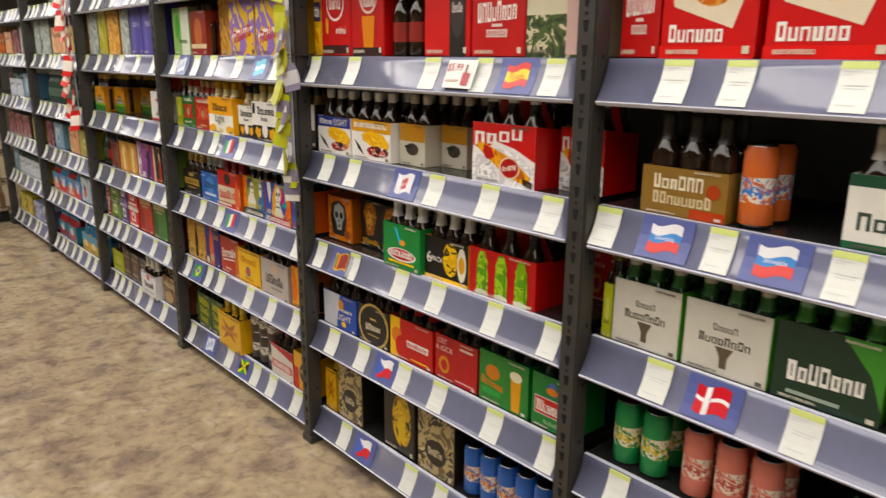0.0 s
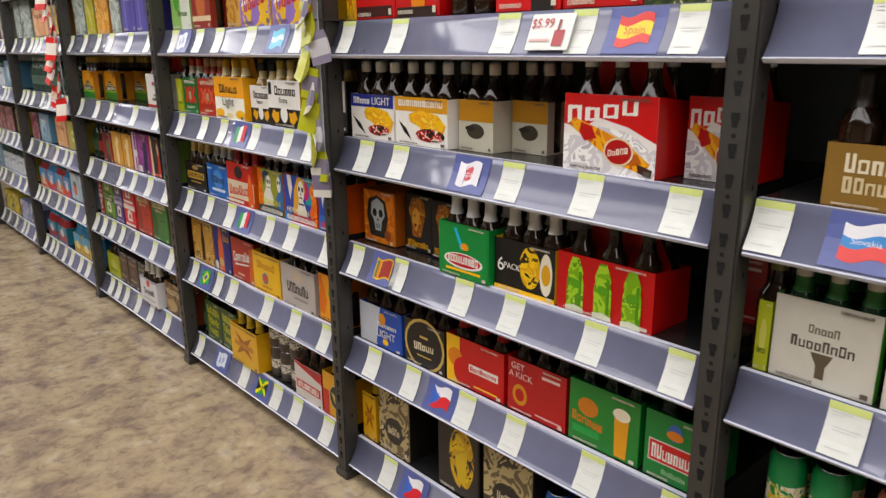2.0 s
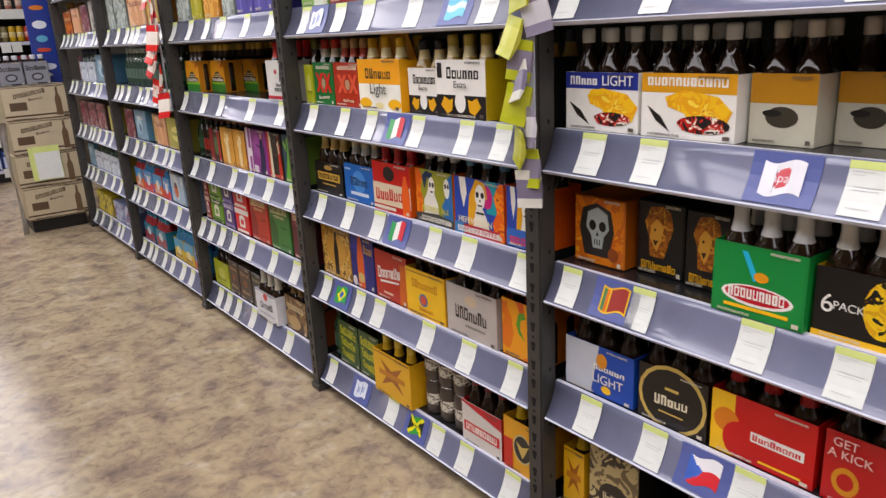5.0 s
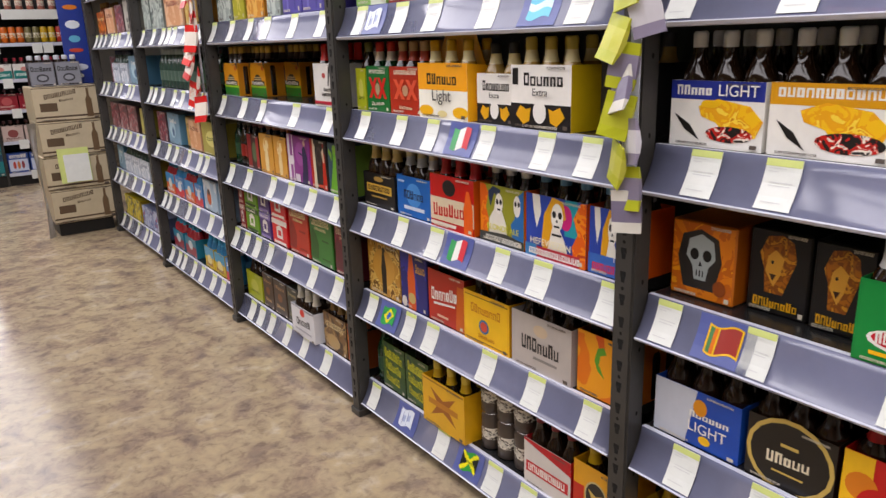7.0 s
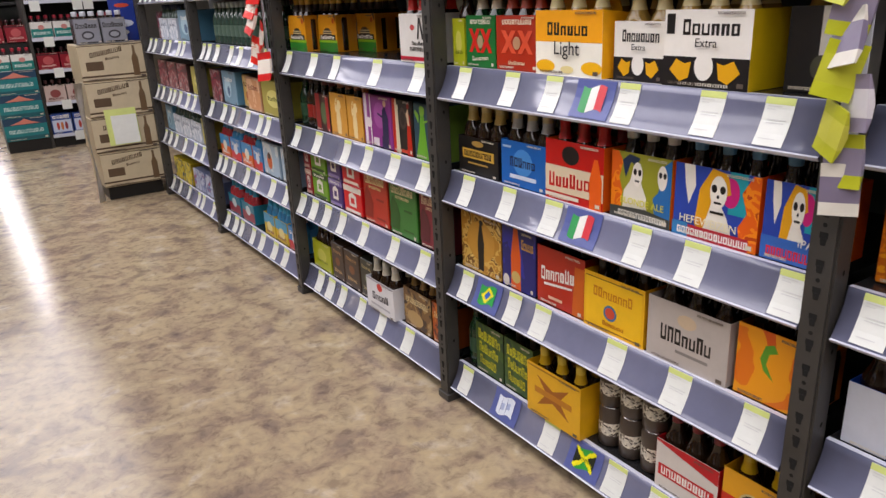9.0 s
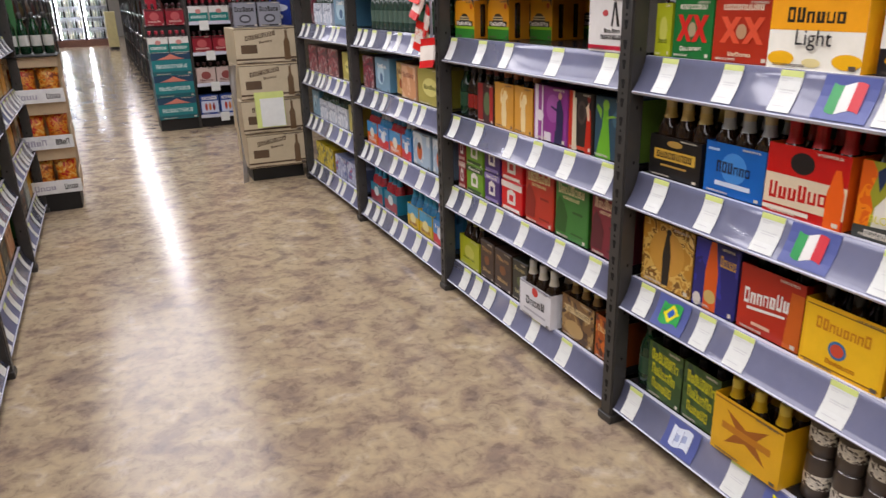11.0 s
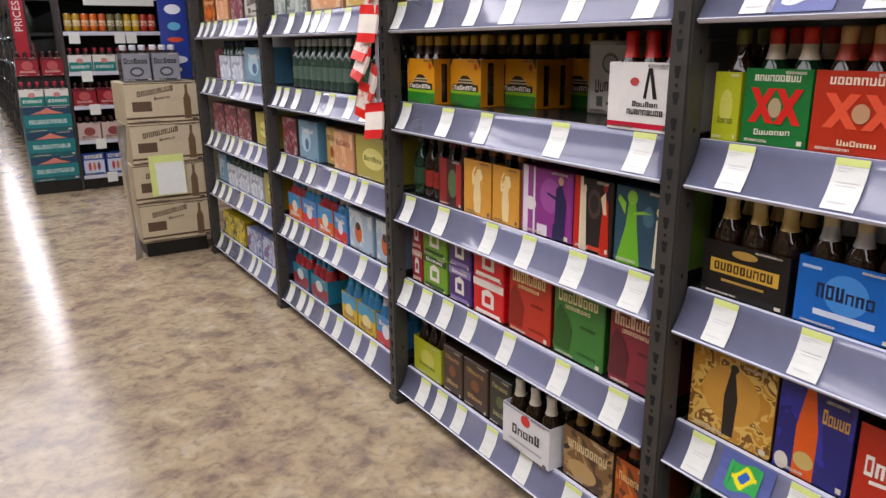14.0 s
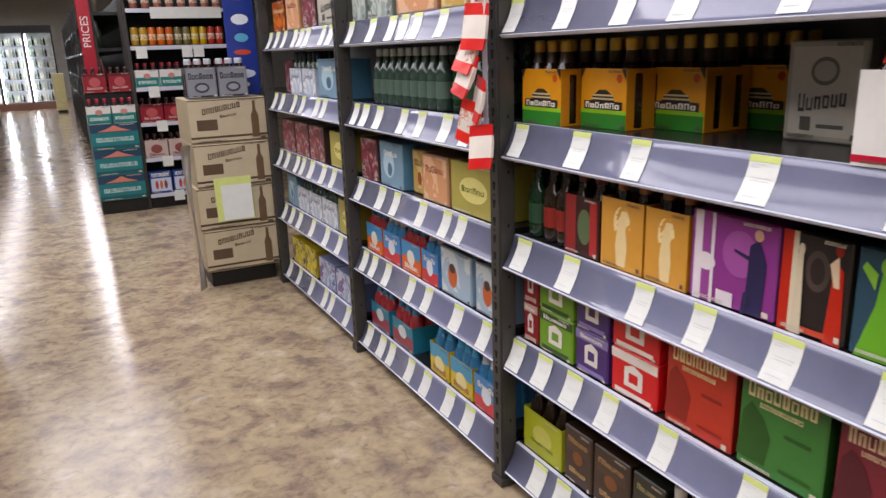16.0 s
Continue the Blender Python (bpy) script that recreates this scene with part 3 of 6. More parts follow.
style("red_tall", "basket", 0.155, "#e9e4e0", [("p", 0.5, 0.72, 1, 0.56, R, [(-.5, .5), (.5, .5), (.5, -.5), (.2, -.18), (-.1, -.02), (-.3, -.3), (-.5, -.2)]), ("p", 0.5, 0.3, 1, 0.6, ICE, [(-.5, -.5), (.5, -.5), (.5, .1), (.2, .42), (-.1, .5), (-.3, .25), (-.5, .3)]), ("b", 0.44, 0.8, 0.8, 0.24, W, 4, 0.2), ("p", 0.5, 0.36, 0.9, 0.6, AMBER, [(-.5, .42), (-.42, .55), (-.12, .36), (.2, .14), (.5, -.3), (.4, -.5), (.1, -.34), (-.2, .02)]), ("p", 0.28, 0.52, 0.2, 0.24, "#b0141c", [(-.4, .5), (.2, .3), (.5, -.3), (-.2, -.5), (-.5, 0)]), ("e", 0.62, 0.3, 0.32, 0.36, "#e0d0b0"), ("e", 0.62, 0.3, 0.28, 0.31, "#a8141c"), ("b", 0.62, 0.3, 0.22, 0.08, "#e8d8c8", 5, 0.06), ("p", 0.9, 0.1, 0.16, 0.16, "#3a1a10", [(-.5, .5), (.5, .1), (.4, -.5), (-.4, -.2)])], side=R, cap="#ecebea", h=0.24, label="red and white bottle carrier with a golden bottle picture")
style("green_parrot", "closed", 0.138, "#12803c", [("r", 0.5, 0.5, 0.94, 0.94, "#13863f"), ("e", 0.5, 0.32, 0.78, 0.3, W), ("e", 0.5, 0.33, 0.7, 0.24, "#b81c2c"), ("b", 0.5, 0.34, 0.62, 0.14, W, 9), ("p", 0.42, 0.72, 0.2, 0.4, "#39b3d6", [(-.5, .5), (-.2, .5), (.5, -.4), (.2, -.5)]), ("e", 0.54, 0.6, 0.16, 0.14, "#e09a30"), ("r", 0.5, 0.14, 0.7, 0.05, Y)], label="green carton with a blue bird and red ribbon", cat="carton")
style("green_parrot", "basket", 0.138, "#12803c", S["green_parrot"]["prints"], cap="#e9e9e9", neck="#e9e9e9", handle=False, label="green bottle carrier with a blue bird and red ribbon")
style("black_gold6", "basket", 0.125, K, [("e", 0.6, 0.55, 0.34, 0.8, art("#d9a520", "#f0c83c", K, "#8a5a12", scale=40)), ("e", 0.86, 0.5, 0.2, 0.8, "#e6e0cc"), ("e", 0.86, 0.5, 0.14, 0.4, "#d6a024"), ("r", 0.5, 0.04, 1, 0.09, Y)], cap="#eceae6", neck="#eceae6", handle=False, words=[("6", 0.13, 0.5, 0.25, W), ("PACK", 0.32, 0.5, 0.11, W)], label="black and gold six-bottle carrier with a yellow base", side="#d9b012")
LIMEART = art("#7aa822", "#a2cc44", "#5c8e1e", "#b8dc64", scale=26)
LIMEB = [(-.5, -.5), (.5, -.5), (.5, .02), (.42, .14), (.46, .24), (.2, .5), (-.2, .5), (-.46, .24), (-.42, .14), (-.5, .02)]
style("red_lime", "basket", 0.13, "#b8141e", [("p", 0.2, 0.5, 0.185, 0.9, LIMEART, LIMEB), ("r", 0.255, 0.42, 0.03, 0.6, "#4f8a1c"), ("e", 0.2, 0.5, 0.12, 0.16, "#5a9a24"), ("p", 0.2, 0.07, 0.2, 0.12, "#d8dcc4", [(-.5, -.5), (.5, -.5), (.5, .1), (0, .5), (-.5, .2)]), ("p", 0.5, 0.5, 0.185, 0.9, LIMEART, LIMEB), ("r", 0.555, 0.42, 0.03, 0.6, "#4f8a1c"), ("e", 0.5, 0.5, 0.12, 0.16, "#5a9a24"), ("p", 0.5, 0.07, 0.2, 0.12, "#d8dcc4", [(-.5, -.5), (.5, -.5), (.5, .1), (0, .5), (-.5, .2)]), ("p", 0.8, 0.5, 0.185, 0.9, LIMEART, LIMEB), ("r", 0.8550000000000001, 0.42, 0.03, 0.6, "#4f8a1c"), ("e", 0.8, 0.5, 0.12, 0.16, "#5a9a24"), ("p", 0.8, 0.07, 0.2, 0.12, "#d8dcc4", [(-.5, -.5), (.5, -.5), (.5, .1), (0, .5), (-.5, .2)])], glass="brown", cap="#2a2320", side="#c01620", label="red bottle carrier with three lime-green bottle pictures")
style("orange_skull", "closed", 0.16, "#c8701e", [("r", 0.5, 0.5, 0.96, 0.96, art("#d9801f", "#c0651a", "#e29a34", scale=22)), ("p", 0.46, 0.52, 0.7, 0.78, "#26221f", [(-.35, -.5), (.35, -.5), (.5, 0), (.4, .38), (0, .5), (-.4, .38), (-.5, 0)]), ("p", 0.48, 0.55, 0.46, 0.6, "#a9b0ae", [(-.2, -.5), (.2, -.5), (.28, -.2), (.5, 0), (.42, .36), (0, .5), (-.42, .36), (-.5, 0), (-.28, -.2)]), ("e", 0.38, 0.58, 0.14, 0.15, K), ("e", 0.58, 0.58, 0.14, 0.15, K), ("p", 0.48, 0.47, 0.06, 0.07, K, [(-.5, -.5), (.5, -.5), (0, .5)]), ("r", 0.43, 0.34, 0.02, 0.08, K), ("r", 0.48, 0.34, 0.02, 0.08, K), ("r", 0.53, 0.34, 0.02, 0.08, K), ("e", 0.8, 0.2, 0.2, 0.2, "#8a4412")], side="#a85a18", label="orange carton with a grey skull picture", cat="carton")
style("black_lion", "closed", 0.165, "#14100e", [("p", 0.48, 0.6, 0.6, 0.7, art("#b06a1c", "#8a4e14", "#d0903a", "#4a2a10", scale=40), [(-.3, -.5), (.2, -.5), (.35, -.2), (.5, .1), (.4, .4), (.1, .5), (-.3, .45), (-.5, .15), (-.35, -.1)]), ("p", 0.44, 0.55, 0.3, 0.44, "#dca24a", [(-.4, .3), (0, .5), (.5, .3), (.3, -.2), (0, -.5), (-.5, -.1)]), ("e", 0.4, 0.62, 0.05, 0.04, K), ("p", 0.42, 0.44, 0.12, 0.08, "#3a1c0c", [(-.5, .5), (.5, .5), (0, -.5)]), ("b", 0.5, 0.13, 0.74, 0.11, "#e0a838", 8)], label="black carton with a golden lion picture", cat="carton")
style("blue_light", "basket", 0.125, "#1d49a8", [("r", 0.2, 0.5, 0.4, 1, "#c9cdd8"), ("p", 0.42, 0.5, 0.3, 1, "#c9cdd8", [(-.5, -.5), (-.1, -.5), (.3, .5), (-.5, .5)]), ("b", 0.66, 0.58, 0.46, 0.12, W, 6), ("e", 0.55, 0.72, 0.16, 0.3, "#d9902a"), ("e", 0.62, 0.16, 0.14, 0.16, Y)], words=[("LIGHT", 0.65, 0.36, 0.16, W)], cap="#d9d2c0", side="#2450ae", handle=False, label="blue and silver bottle carrier")
style("black_oval", "basket", 0.13, "#1a1410", [("e", 0.5, 0.5, 1.0, 1.2, "#c8ac62"), ("e", 0.5, 0.5, 0.9, 1.06, "#15110e"), ("b", 0.5, 0.46, 0.5, 0.18, "#e6dcc0", 5, 0.05), ("r", 0.5, 0.68, 0.2, 0.05, "#c8ac62"), ("r", 0.5, 0.24, 0.36, 0.03, "#c8ac62")], cap="#d8c48a", handle=False, label="black and gold bottle carrier with a large oval")
style("red_sun", "basket", 0.135, "#c01a20", [("r", 0.12, 0.5, 0.24, 1, Y), ("e", 0.16, 0.55, 0.26, 0.4, "#d8801c"), ("e", 0.3, 0.3, 0.34, 0.6, "#c01a20"), ("r", 0.66, 0.45, 0.5, 0.16, W), ("b", 0.66, 0.45, 0.46, 0.1, R, 8), ("r", 0.7, 0.1, 0.4, 0.04, Y)], cap="#c89a34", neck="#b81a20", handle=False, label="red and yellow bottle carrier")
style("red_seal", "basket", 0.14, "#b01620", [("e", 0.22, 0.34, 0.26, 0.4, "#c98a24"), ("e", 0.22, 0.34, 0.16, 0.24, "#b01620"), ("r", 0.75, 0.84, 0.3, 0.05, "#e4c8c0"), ("r", 0.72, 0.1, 0.44, 0.035, "#e0a8a0")], cap="#3a2a20", side="#9c1018", handle=False, words=[("GET", 0.2, 0.88, 0.13, "#e8c4bc"), ("A KICK", 0.25, 0.72, 0.13, "#e8c4bc")], label="red bottle carrier with a golden seal")
style("green_glass", "basket", 0.15, "#1c7a34", [("r", 0.5, 0.5, 1, 1, "#2a7f33"), ("e", 0.28, 0.62, 0.3, 0.3, "#c87a20"), ("b", 0.28, 0.4, 0.46, 0.16, "#d07a22", 6, -0.06), ("r", 0.26, 0.22, 0.4, 0.12, "#2f9a4a"), ("p", 0.76, 0.42, 0.2, 0.76, "#e0a020", [(-.4, -.5), (.4, -.5), (.5, .3), (-.5, .3)]), ("e", 0.76, 0.72, 0.24, 0.2, "#efe6cc")], glass="green", cap="#2a6a36", handle=False, label="green bottle carrier with a full beer glass picture")
style("green_red", "basket", 0.15, "#1b7a36", [("r", 0.5, 0.42, 0.86, 0.34, "#d6d2c8"), ("r", 0.5, 0.42, 0.82, 0.3, "#c42a1c"), ("b", 0.5, 0.42, 0.74, 0.22, W, 8), ("e", 0.5, 0.78, 0.24, 0.26, "#3d63a8"), ("e", 0.5, 0.74, 0.28, 0.14, "#d8802a"), ("b", 0.52, 0.14, 0.4, 0.08, "#9cc79a", 6)], glass="green", cap="#4a8a4a", handle=False, label="green bottle carrier with a red name panel")
style("tall_brown_art", "closed", 0.26, "#8a7a5c", [("r", 0.5, 0.5, 1, 1, art("#6a5a40", "#b8a67a", "#3a3026", "#c9b98c", scale=18)), ("e", 0.5, 0.3, 0.6, 0.34, "#221c16"), ("b", 0.5, 0.3, 0.4, 0.1, "#d0c4a2", 5)], side="#1a1612", label="tall tan and black carton with a picture", cat="carton")
style("dark_gold_tall", "closed", 0.24, "#1c1611", [("e", 0.6, 0.5, 0.6, 0.8, art("#2a211a", "#c9a018", "#e0bc34", "#3a2e1e", scale=22)), ("p", 0.6, 0.4, 0.3, 0.5, "#d8b81e", [(-.5, .2), (.5, .5), (.3, -.5), (-.3, -.4)])], label="dark carton with gold figure picture", cat="carton")
style("blue_cans", "cans", 0.15, "#2a62b4", [], side="#d07a2a", label="blue and orange drink can", cat="can")
style("orange_blue_can", "cans", 0.15, "#cf6a3a", [], side="#3a78c4", label="orange and blue drink can", cat="can")
style("silver_cans", "cans", 0.3, "#4a4038", [], side="#c9c4b8", label="silver and dark drink can", cat="can", h=0.155)
style("green_cans", "cans", 0.15, "#14844a", [], side="#d0b83a", label="green and yellow drink can", cat="can")
style("pink_cans", "cans", 0.15, "#d07a6a", [], side="#b04a44", label="pink drink can", cat="can")
style("gold_pheasant", "basket", 0.10, "#8a6a34", [("b", 0.45, 0.7, 0.6, 0.3, "#e6dcc0", 6), ("b", 0.5, 0.36, 0.7, 0.26, "#d0c09a", 8), ("r", 0.8, 0.1, 0.4, 0.2, "#b0401c"), ("e", 0.85, 0.6, 0.16, 0.3, "#a8421e")], glass="brown", cap="#2a241e", neck="#2b2420", handle=False, label="gold card bottle carrier with dark bottles")
style("white_red_seal", "basket", 0.13, "#e4e2da", [("r", 0.5, 0.92, 1, 0.16, "#1c4a34"), ("e", 0.5, 0.76, 0.34, 0.4, "#d03428"), ("b", 0.5, 0.4, 0.8, 0.24, "#3a4a44", 6, 0.04), ("r", 0.5, 0.05, 1, 0.1, "#1c5a3a")], glass="brown", cap="#dedad0", neck="#c9c6be", handle=False, label="white bottle carrier with a red seal")
style("white_elephant", "basket", 0.15, "#c9c6ba", [("r", 0.5, 0.5, 0.96, 0.96, "#cfccc0"), ("b", 0.5, 0.5, 0.62, 0.13, "#4a463e", 8), ("b", 0.5, 0.68, 0.3, 0.1, "#6a655a", 5), ("p", 0.5, 0.26, 0.22, 0.3, "#5a5040", [(-.5, .5), (.5, .5), (.2, 0), (.2, -.5), (-.2, -.5), (-.2, 0)])], glass="green", cap="#d6d2c6", neck="#3a7a3a", side="#5aa83c", handle=False, label="grey-white bottle carrier with green sides")
style("dark_green", "basket", 0.155, "#16301f", [("r", 0.5, 0.5, 1, 1, "#143021"), ("p", 0.8, 0.6, 0.4, 0.8, "#3f8a34", [(-.5, .5), (.5, .5), (.5, -.5), (.2, 0)]), ("b", 0.5, 0.42, 0.72, 0.26, W, 7, 0.05), ("r", 0.4, 0.12, 0.5, 0.05, "#9aa89c")], glass="green", cap="#9ad0a4", neck="#4aa03a", side="#6aa838", handle=False, label="dark green bottle carrier with white lettering")
style("yellow_mini", "closed", 0.2, "#d2a51c", [("r", 0.5, 0.7, 1, 0.3, "#3a2a52"), ("b", 0.5, 0.7, 0.7, 0.16, W, 4), ("r", 0.5, 0.3, 0.8, 0.3, art(Y, "#c8781c", "#f0dc6a"))], label="yellow and purple carton", cat="carton")
style("red_circle", "closed", 0.26, "#c01820", [("e", 0.5, 0.62, 0.6, 0.42, W), ("e", 0.5, 0.62, 0.54, 0.36, "#c01820"), ("b", 0.5, 0.62, 0.4, 0.14, W, 4), ("r", 0.5, 0.08, 0.9, 0.1, "#3a1512"), ("e", 0.22, 0.36, 0.1, 0.2, "#e09a40")], words=[("mini", 0.72, 0.3, 0.2, W)], label="red carton with a round white emblem", cat="carton")
style("red_bock", "closed", 0.26, "#b81a20", [("e", 0.55, 0.72, 0.6, 0.5, "#e8d8c8"), ("e", 0.55, 0.72, 0.54, 0.44, "#b8141c"), ("b", 0.55, 0.78, 0.42, 0.14, W, 5), ("b", 0.55, 0.62, 0.42, 0.14, W, 4), ("p", 0.55, 0.25, 0.4, 0.4, "#d8862c", [(-.5, .5), (.5, .5), (.35, -.5), (-.35, -.5)]), ("r", 0.5, 0.05, 0.9, 0.1, "#2a1612")], label="red carton with an amber beer glass picture", cat="carton")
style("red_black_bottle", "closed", 0.25, "#c81a20", [("e", 0.3, 0.8, 0.5, 0.4, "#e8e0da"), ("e", 0.3, 0.82, 0.42, 0.32, "#b01218"), ("p", 0.75, 0.5, 0.34, 1, "#1c1614", [(-.5, -.5), (.5, -.5), (.5, .4), (.2, .5), (-.2, .5), (-.5, .4)]), ("e", 0.75, 0.45, 0.28, 0.5, "#3a3230"), ("b", 0.75, 0.5, 0.22, 0.1, "#d0c8c0", 5)], label="red carton with a black bottle picture", cat="carton")
style("red_star", "closed", 0.24, "#b5141c", [("b", 0.5, 0.46, 0.74, 0.2, "#f0e6e0", 8, 0.03), ("b", 0.5, 0.24, 0.4, 0.08, "#e0c8c0", 9), ("r", 0.5, 0.32, 0.2, 0.03, "#e0c8c0")], label="plain red carton with white lettering", cat="carton")
style("forest", "closed", 0.24, "#c9c0a4", [("r", 0.5, 0.62, 1, 0.7, "#cfc7ac"), ("r", 0.5, 0.2, 1, 0.4, art("#2c3a24", "#4a5a30", "#c9c0a4", "#394628", scale=30)), ("r", 0.78, 0.28, 0.3, 0.5, "#c8a8a0")], label="pale carton with a dark forest print", cat="carton")
style("red_snack", "closed", 0.24, "#c41a1a", [("p", 0.5, 0.5, 0.9, 0.9, "#e6d8c0", [(-.1, .5), (.5, .2), (.3, -.3), (-.4, -.1), (-.5, .3)]), ("e", 0.55, 0.6, 0.5, 0.4, art("#d8a04a", "#c46a2a", "#ead09a", scale=30)), ("b", 0.4, 0.2, 0.6, 0.14, W, 6), ("r", 0.5, 0.05, 1, 0.1, "#d82a20")], label="red drinks carton with a pale picture", cat="carton")
style("xx_green", "basket", 0.138, "#1c6a30", [("b", 0.5, 0.88, 0.7, 0.08, "#e0dcc8", 9), ("p", 0.3, 0.52, 0.4, 0.46, "#c8302a", [(-.5, .5), (-.2, .5), (.5, -.5), (.2, -.5)]), ("p", 0.3, 0.52, 0.4, 0.46, "#c8302a", [(.5, .5), (.2, .5), (-.5, -.5), (-.2, -.5)]), ("p", 0.7, 0.52, 0.4, 0.46, "#c8302a", [(-.5, .5), (-.2, .5), (.5, -.5), (.2, -.5)]), ("p", 0.7, 0.52, 0.4, 0.46, "#c8302a", [(.5, .5), (.2, .5), (-.5, -.5), (-.2, -.5)]), ("e", 0.5, 0.5, 0.2, 0.26, "#a89878"), ("b", 0.5, 0.18, 0.56, 0.08, "#d8d4c0", 7, 0.03)], glass="green", cap="#c83a2c", neck="#d8cbb4", handle=False, label="green bottle carrier with two crossed red letters")
style("xx_red", "basket", 0.138, "#a8321f", [("b", 0.5, 0.88, 0.7, 0.09, "#e8d8c0", 9), ("p", 0.3, 0.52, 0.36, 0.42, "#d85a40", [(-.5, .5), (-.2, .5), (.5, -.5), (.2, -.5)]), ("p", 0.3, 0.52, 0.36, 0.42, "#d85a40", [(.5, .5), (.2, .5), (-.5, -.5), (-.2, -.5)]), ("p", 0.7, 0.52, 0.36, 0.42, "#d85a40", [(-.5, .5), (-.2, .5), (.5, -.5), (.2, -.5)]), ("p", 0.7, 0.52, 0.36, 0.42, "#d85a40", [(.5, .5), (.2, .5), (-.5, -.5), (-.2, -.5)]), ("e", 0.5, 0.5, 0.18, 0.24, "#b89070"), ("b", 0.5, 0.14, 0.4, 0.07, "#e0c8a8", 6)], cap="#c8a070", neck="#b84a34", handle=False, label="rust-red bottle carrier with two crossed letters")
style("yellow_white_light", "basket", 0.15, "#f2efe2", [("r", 0.5, 0.76, 1, 0.48, "#efa812"), ("b", 0.5, 0.72, 0.62, 0.2, K, 6), ("e", 0.16, 0.14, 0.3, 0.2, "#eeb62c"), ("e", 0.86, 0.14, 0.3, 0.2, "#eeb62c"), ("e", 0.5, 0.1, 0.2, 0.12, "#e8d9a0")], glass="clear", cap="#e4b43a", neck="#efe0a8", side="#f0b01c", words=[("Light", 0.5, 0.42, 0.2, K)], label="yellow and white bottle carrier with clear bottles")
style("white_black_crown", "basket", 0.148, W, [("r", 0.5, 0.2, 1, 0.4, "#151214"), ("b", 0.56, 0.78, 0.66, 0.2, K, 6), ("r", 0.08, 0.82, 0.1, 0.26, K), ("p", 0.22, 0.22, 0.26, 0.3, "#dba52a", [(-.5, 0), (-.2, .5), (.2, .3), (.5, .4), (.4, -.3), (0, -.5)]), ("p", 0.78, 0.22, 0.26, 0.3, "#dba52a", [(.5, 0), (.2, .5), (-.2, .3), (-.5, .4), (-.4, -.3), (0, -.5)]), ("e", 0.5, 0.28, 0.22, 0.36, W), ("b", 0.5, 0.05, 0.6, 0.04, "#c9c4b8", 10)], glass="clear", cap="#cdb45c", neck="#e0cf9a", side="#d9b92a", words=[("Extra", 0.52, 0.58, 0.12, K)], handle=False, label="white and black bottle carrier with yellow bottles")
style("white_black_small", "basket", 0.125, W, [("r", 0.5, 0.2, 1, 0.4, "#151214"), ("b", 0.54, 0.76, 0.74, 0.2, K, 8), ("p", 0.22, 0.22, 0.26, 0.3, "#dba52a", [(-.5, 0), (-.2, .5), (.2, .3), (.5, .4), (.4, -.3), (0, -.5)]), ("p", 0.78, 0.22, 0.26, 0.3, "#dba52a", [(.5, 0), (.2, .5), (-.2, .3), (-.5, .4), (-.4, -.3), (0, -.5)]), ("e", 0.5, 0.28, 0.24, 0.36, W)], glass="clear", cap="#2c2a2a", neck="#e0cf9a", words=[("Extra", 0.52, 0.57, 0.13, K)], handle=False, h=0.2, label="small white and black bottle carrier")
style("black_open", "basket", 0.15, "#161416", [("r", 0.7, 0.7, 0.5, 0.6, "#d9d6ce"), ("e", 0.5, 0.3, 0.3, 0.3, "#4a4a3c")], glass="clear", cap="#2c2a2a", handle=False, label="black and white bottle carrier")
style("black_gold_label", "basket", 0.11, "#14110f", [("r", 0.5, 0.55, 0.8, 0.26, "#c8a24c"), ("b", 0.5, 0.55, 0.7, 0.16, "#3a2a14", 9), ("e", 0.5, 0.84, 0.3, 0.16, "#a8884a"), ("r", 0.5, 0.3, 0.5, 0.05, "#a8884a")], cap="#d9c48c", neck="#d8be7c", handle=False, label="black bottle carrier with a gold name plate and gold foil necks")
style("mid_blue", "basket", 0.125, "#1d5fae", [("e", 0.5, 0.55, 0.44, 0.6, "#4a88cc"), ("b", 0.5, 0.55, 0.58, 0.22, "#15203f", 6), ("r", 0.5, 0.22, 0.6, 0.09, "#c8d4e4"), ("r", 0.14, 0.86, 0.2, 0.05, "#a8c0e0")], cap="#d9cba4", neck="#c8ccd0", handle=False, label="blue bottle carrier with silver foil necks")
style("red_eagle", "basket", 0.155, "#b9241e", [("r", 0.5, 0.36, 1, 0.44, "#d8c8ac"), ("b", 0.44, 0.36, 0.74, 0.24, "#b9241e", 6, 0.05), ("e", 0.45, 0.78, 0.3, 0.3, "#1a1412"), ("p", 0.88, 0.4, 0.2, 0.8, "#e0641c", [(-.5, -.5), (.5, -.5), (.5, .1), (.15, .5), (-.15, .5), (-.5, .1)]), ("r", 0.3, 0.08, 0.6, 0.06, "#e0d8c8")], cap="#c01c20", neck="#c01c20", handle=False, side="#c85a20", label="red and cream bottle carrier with red caps")
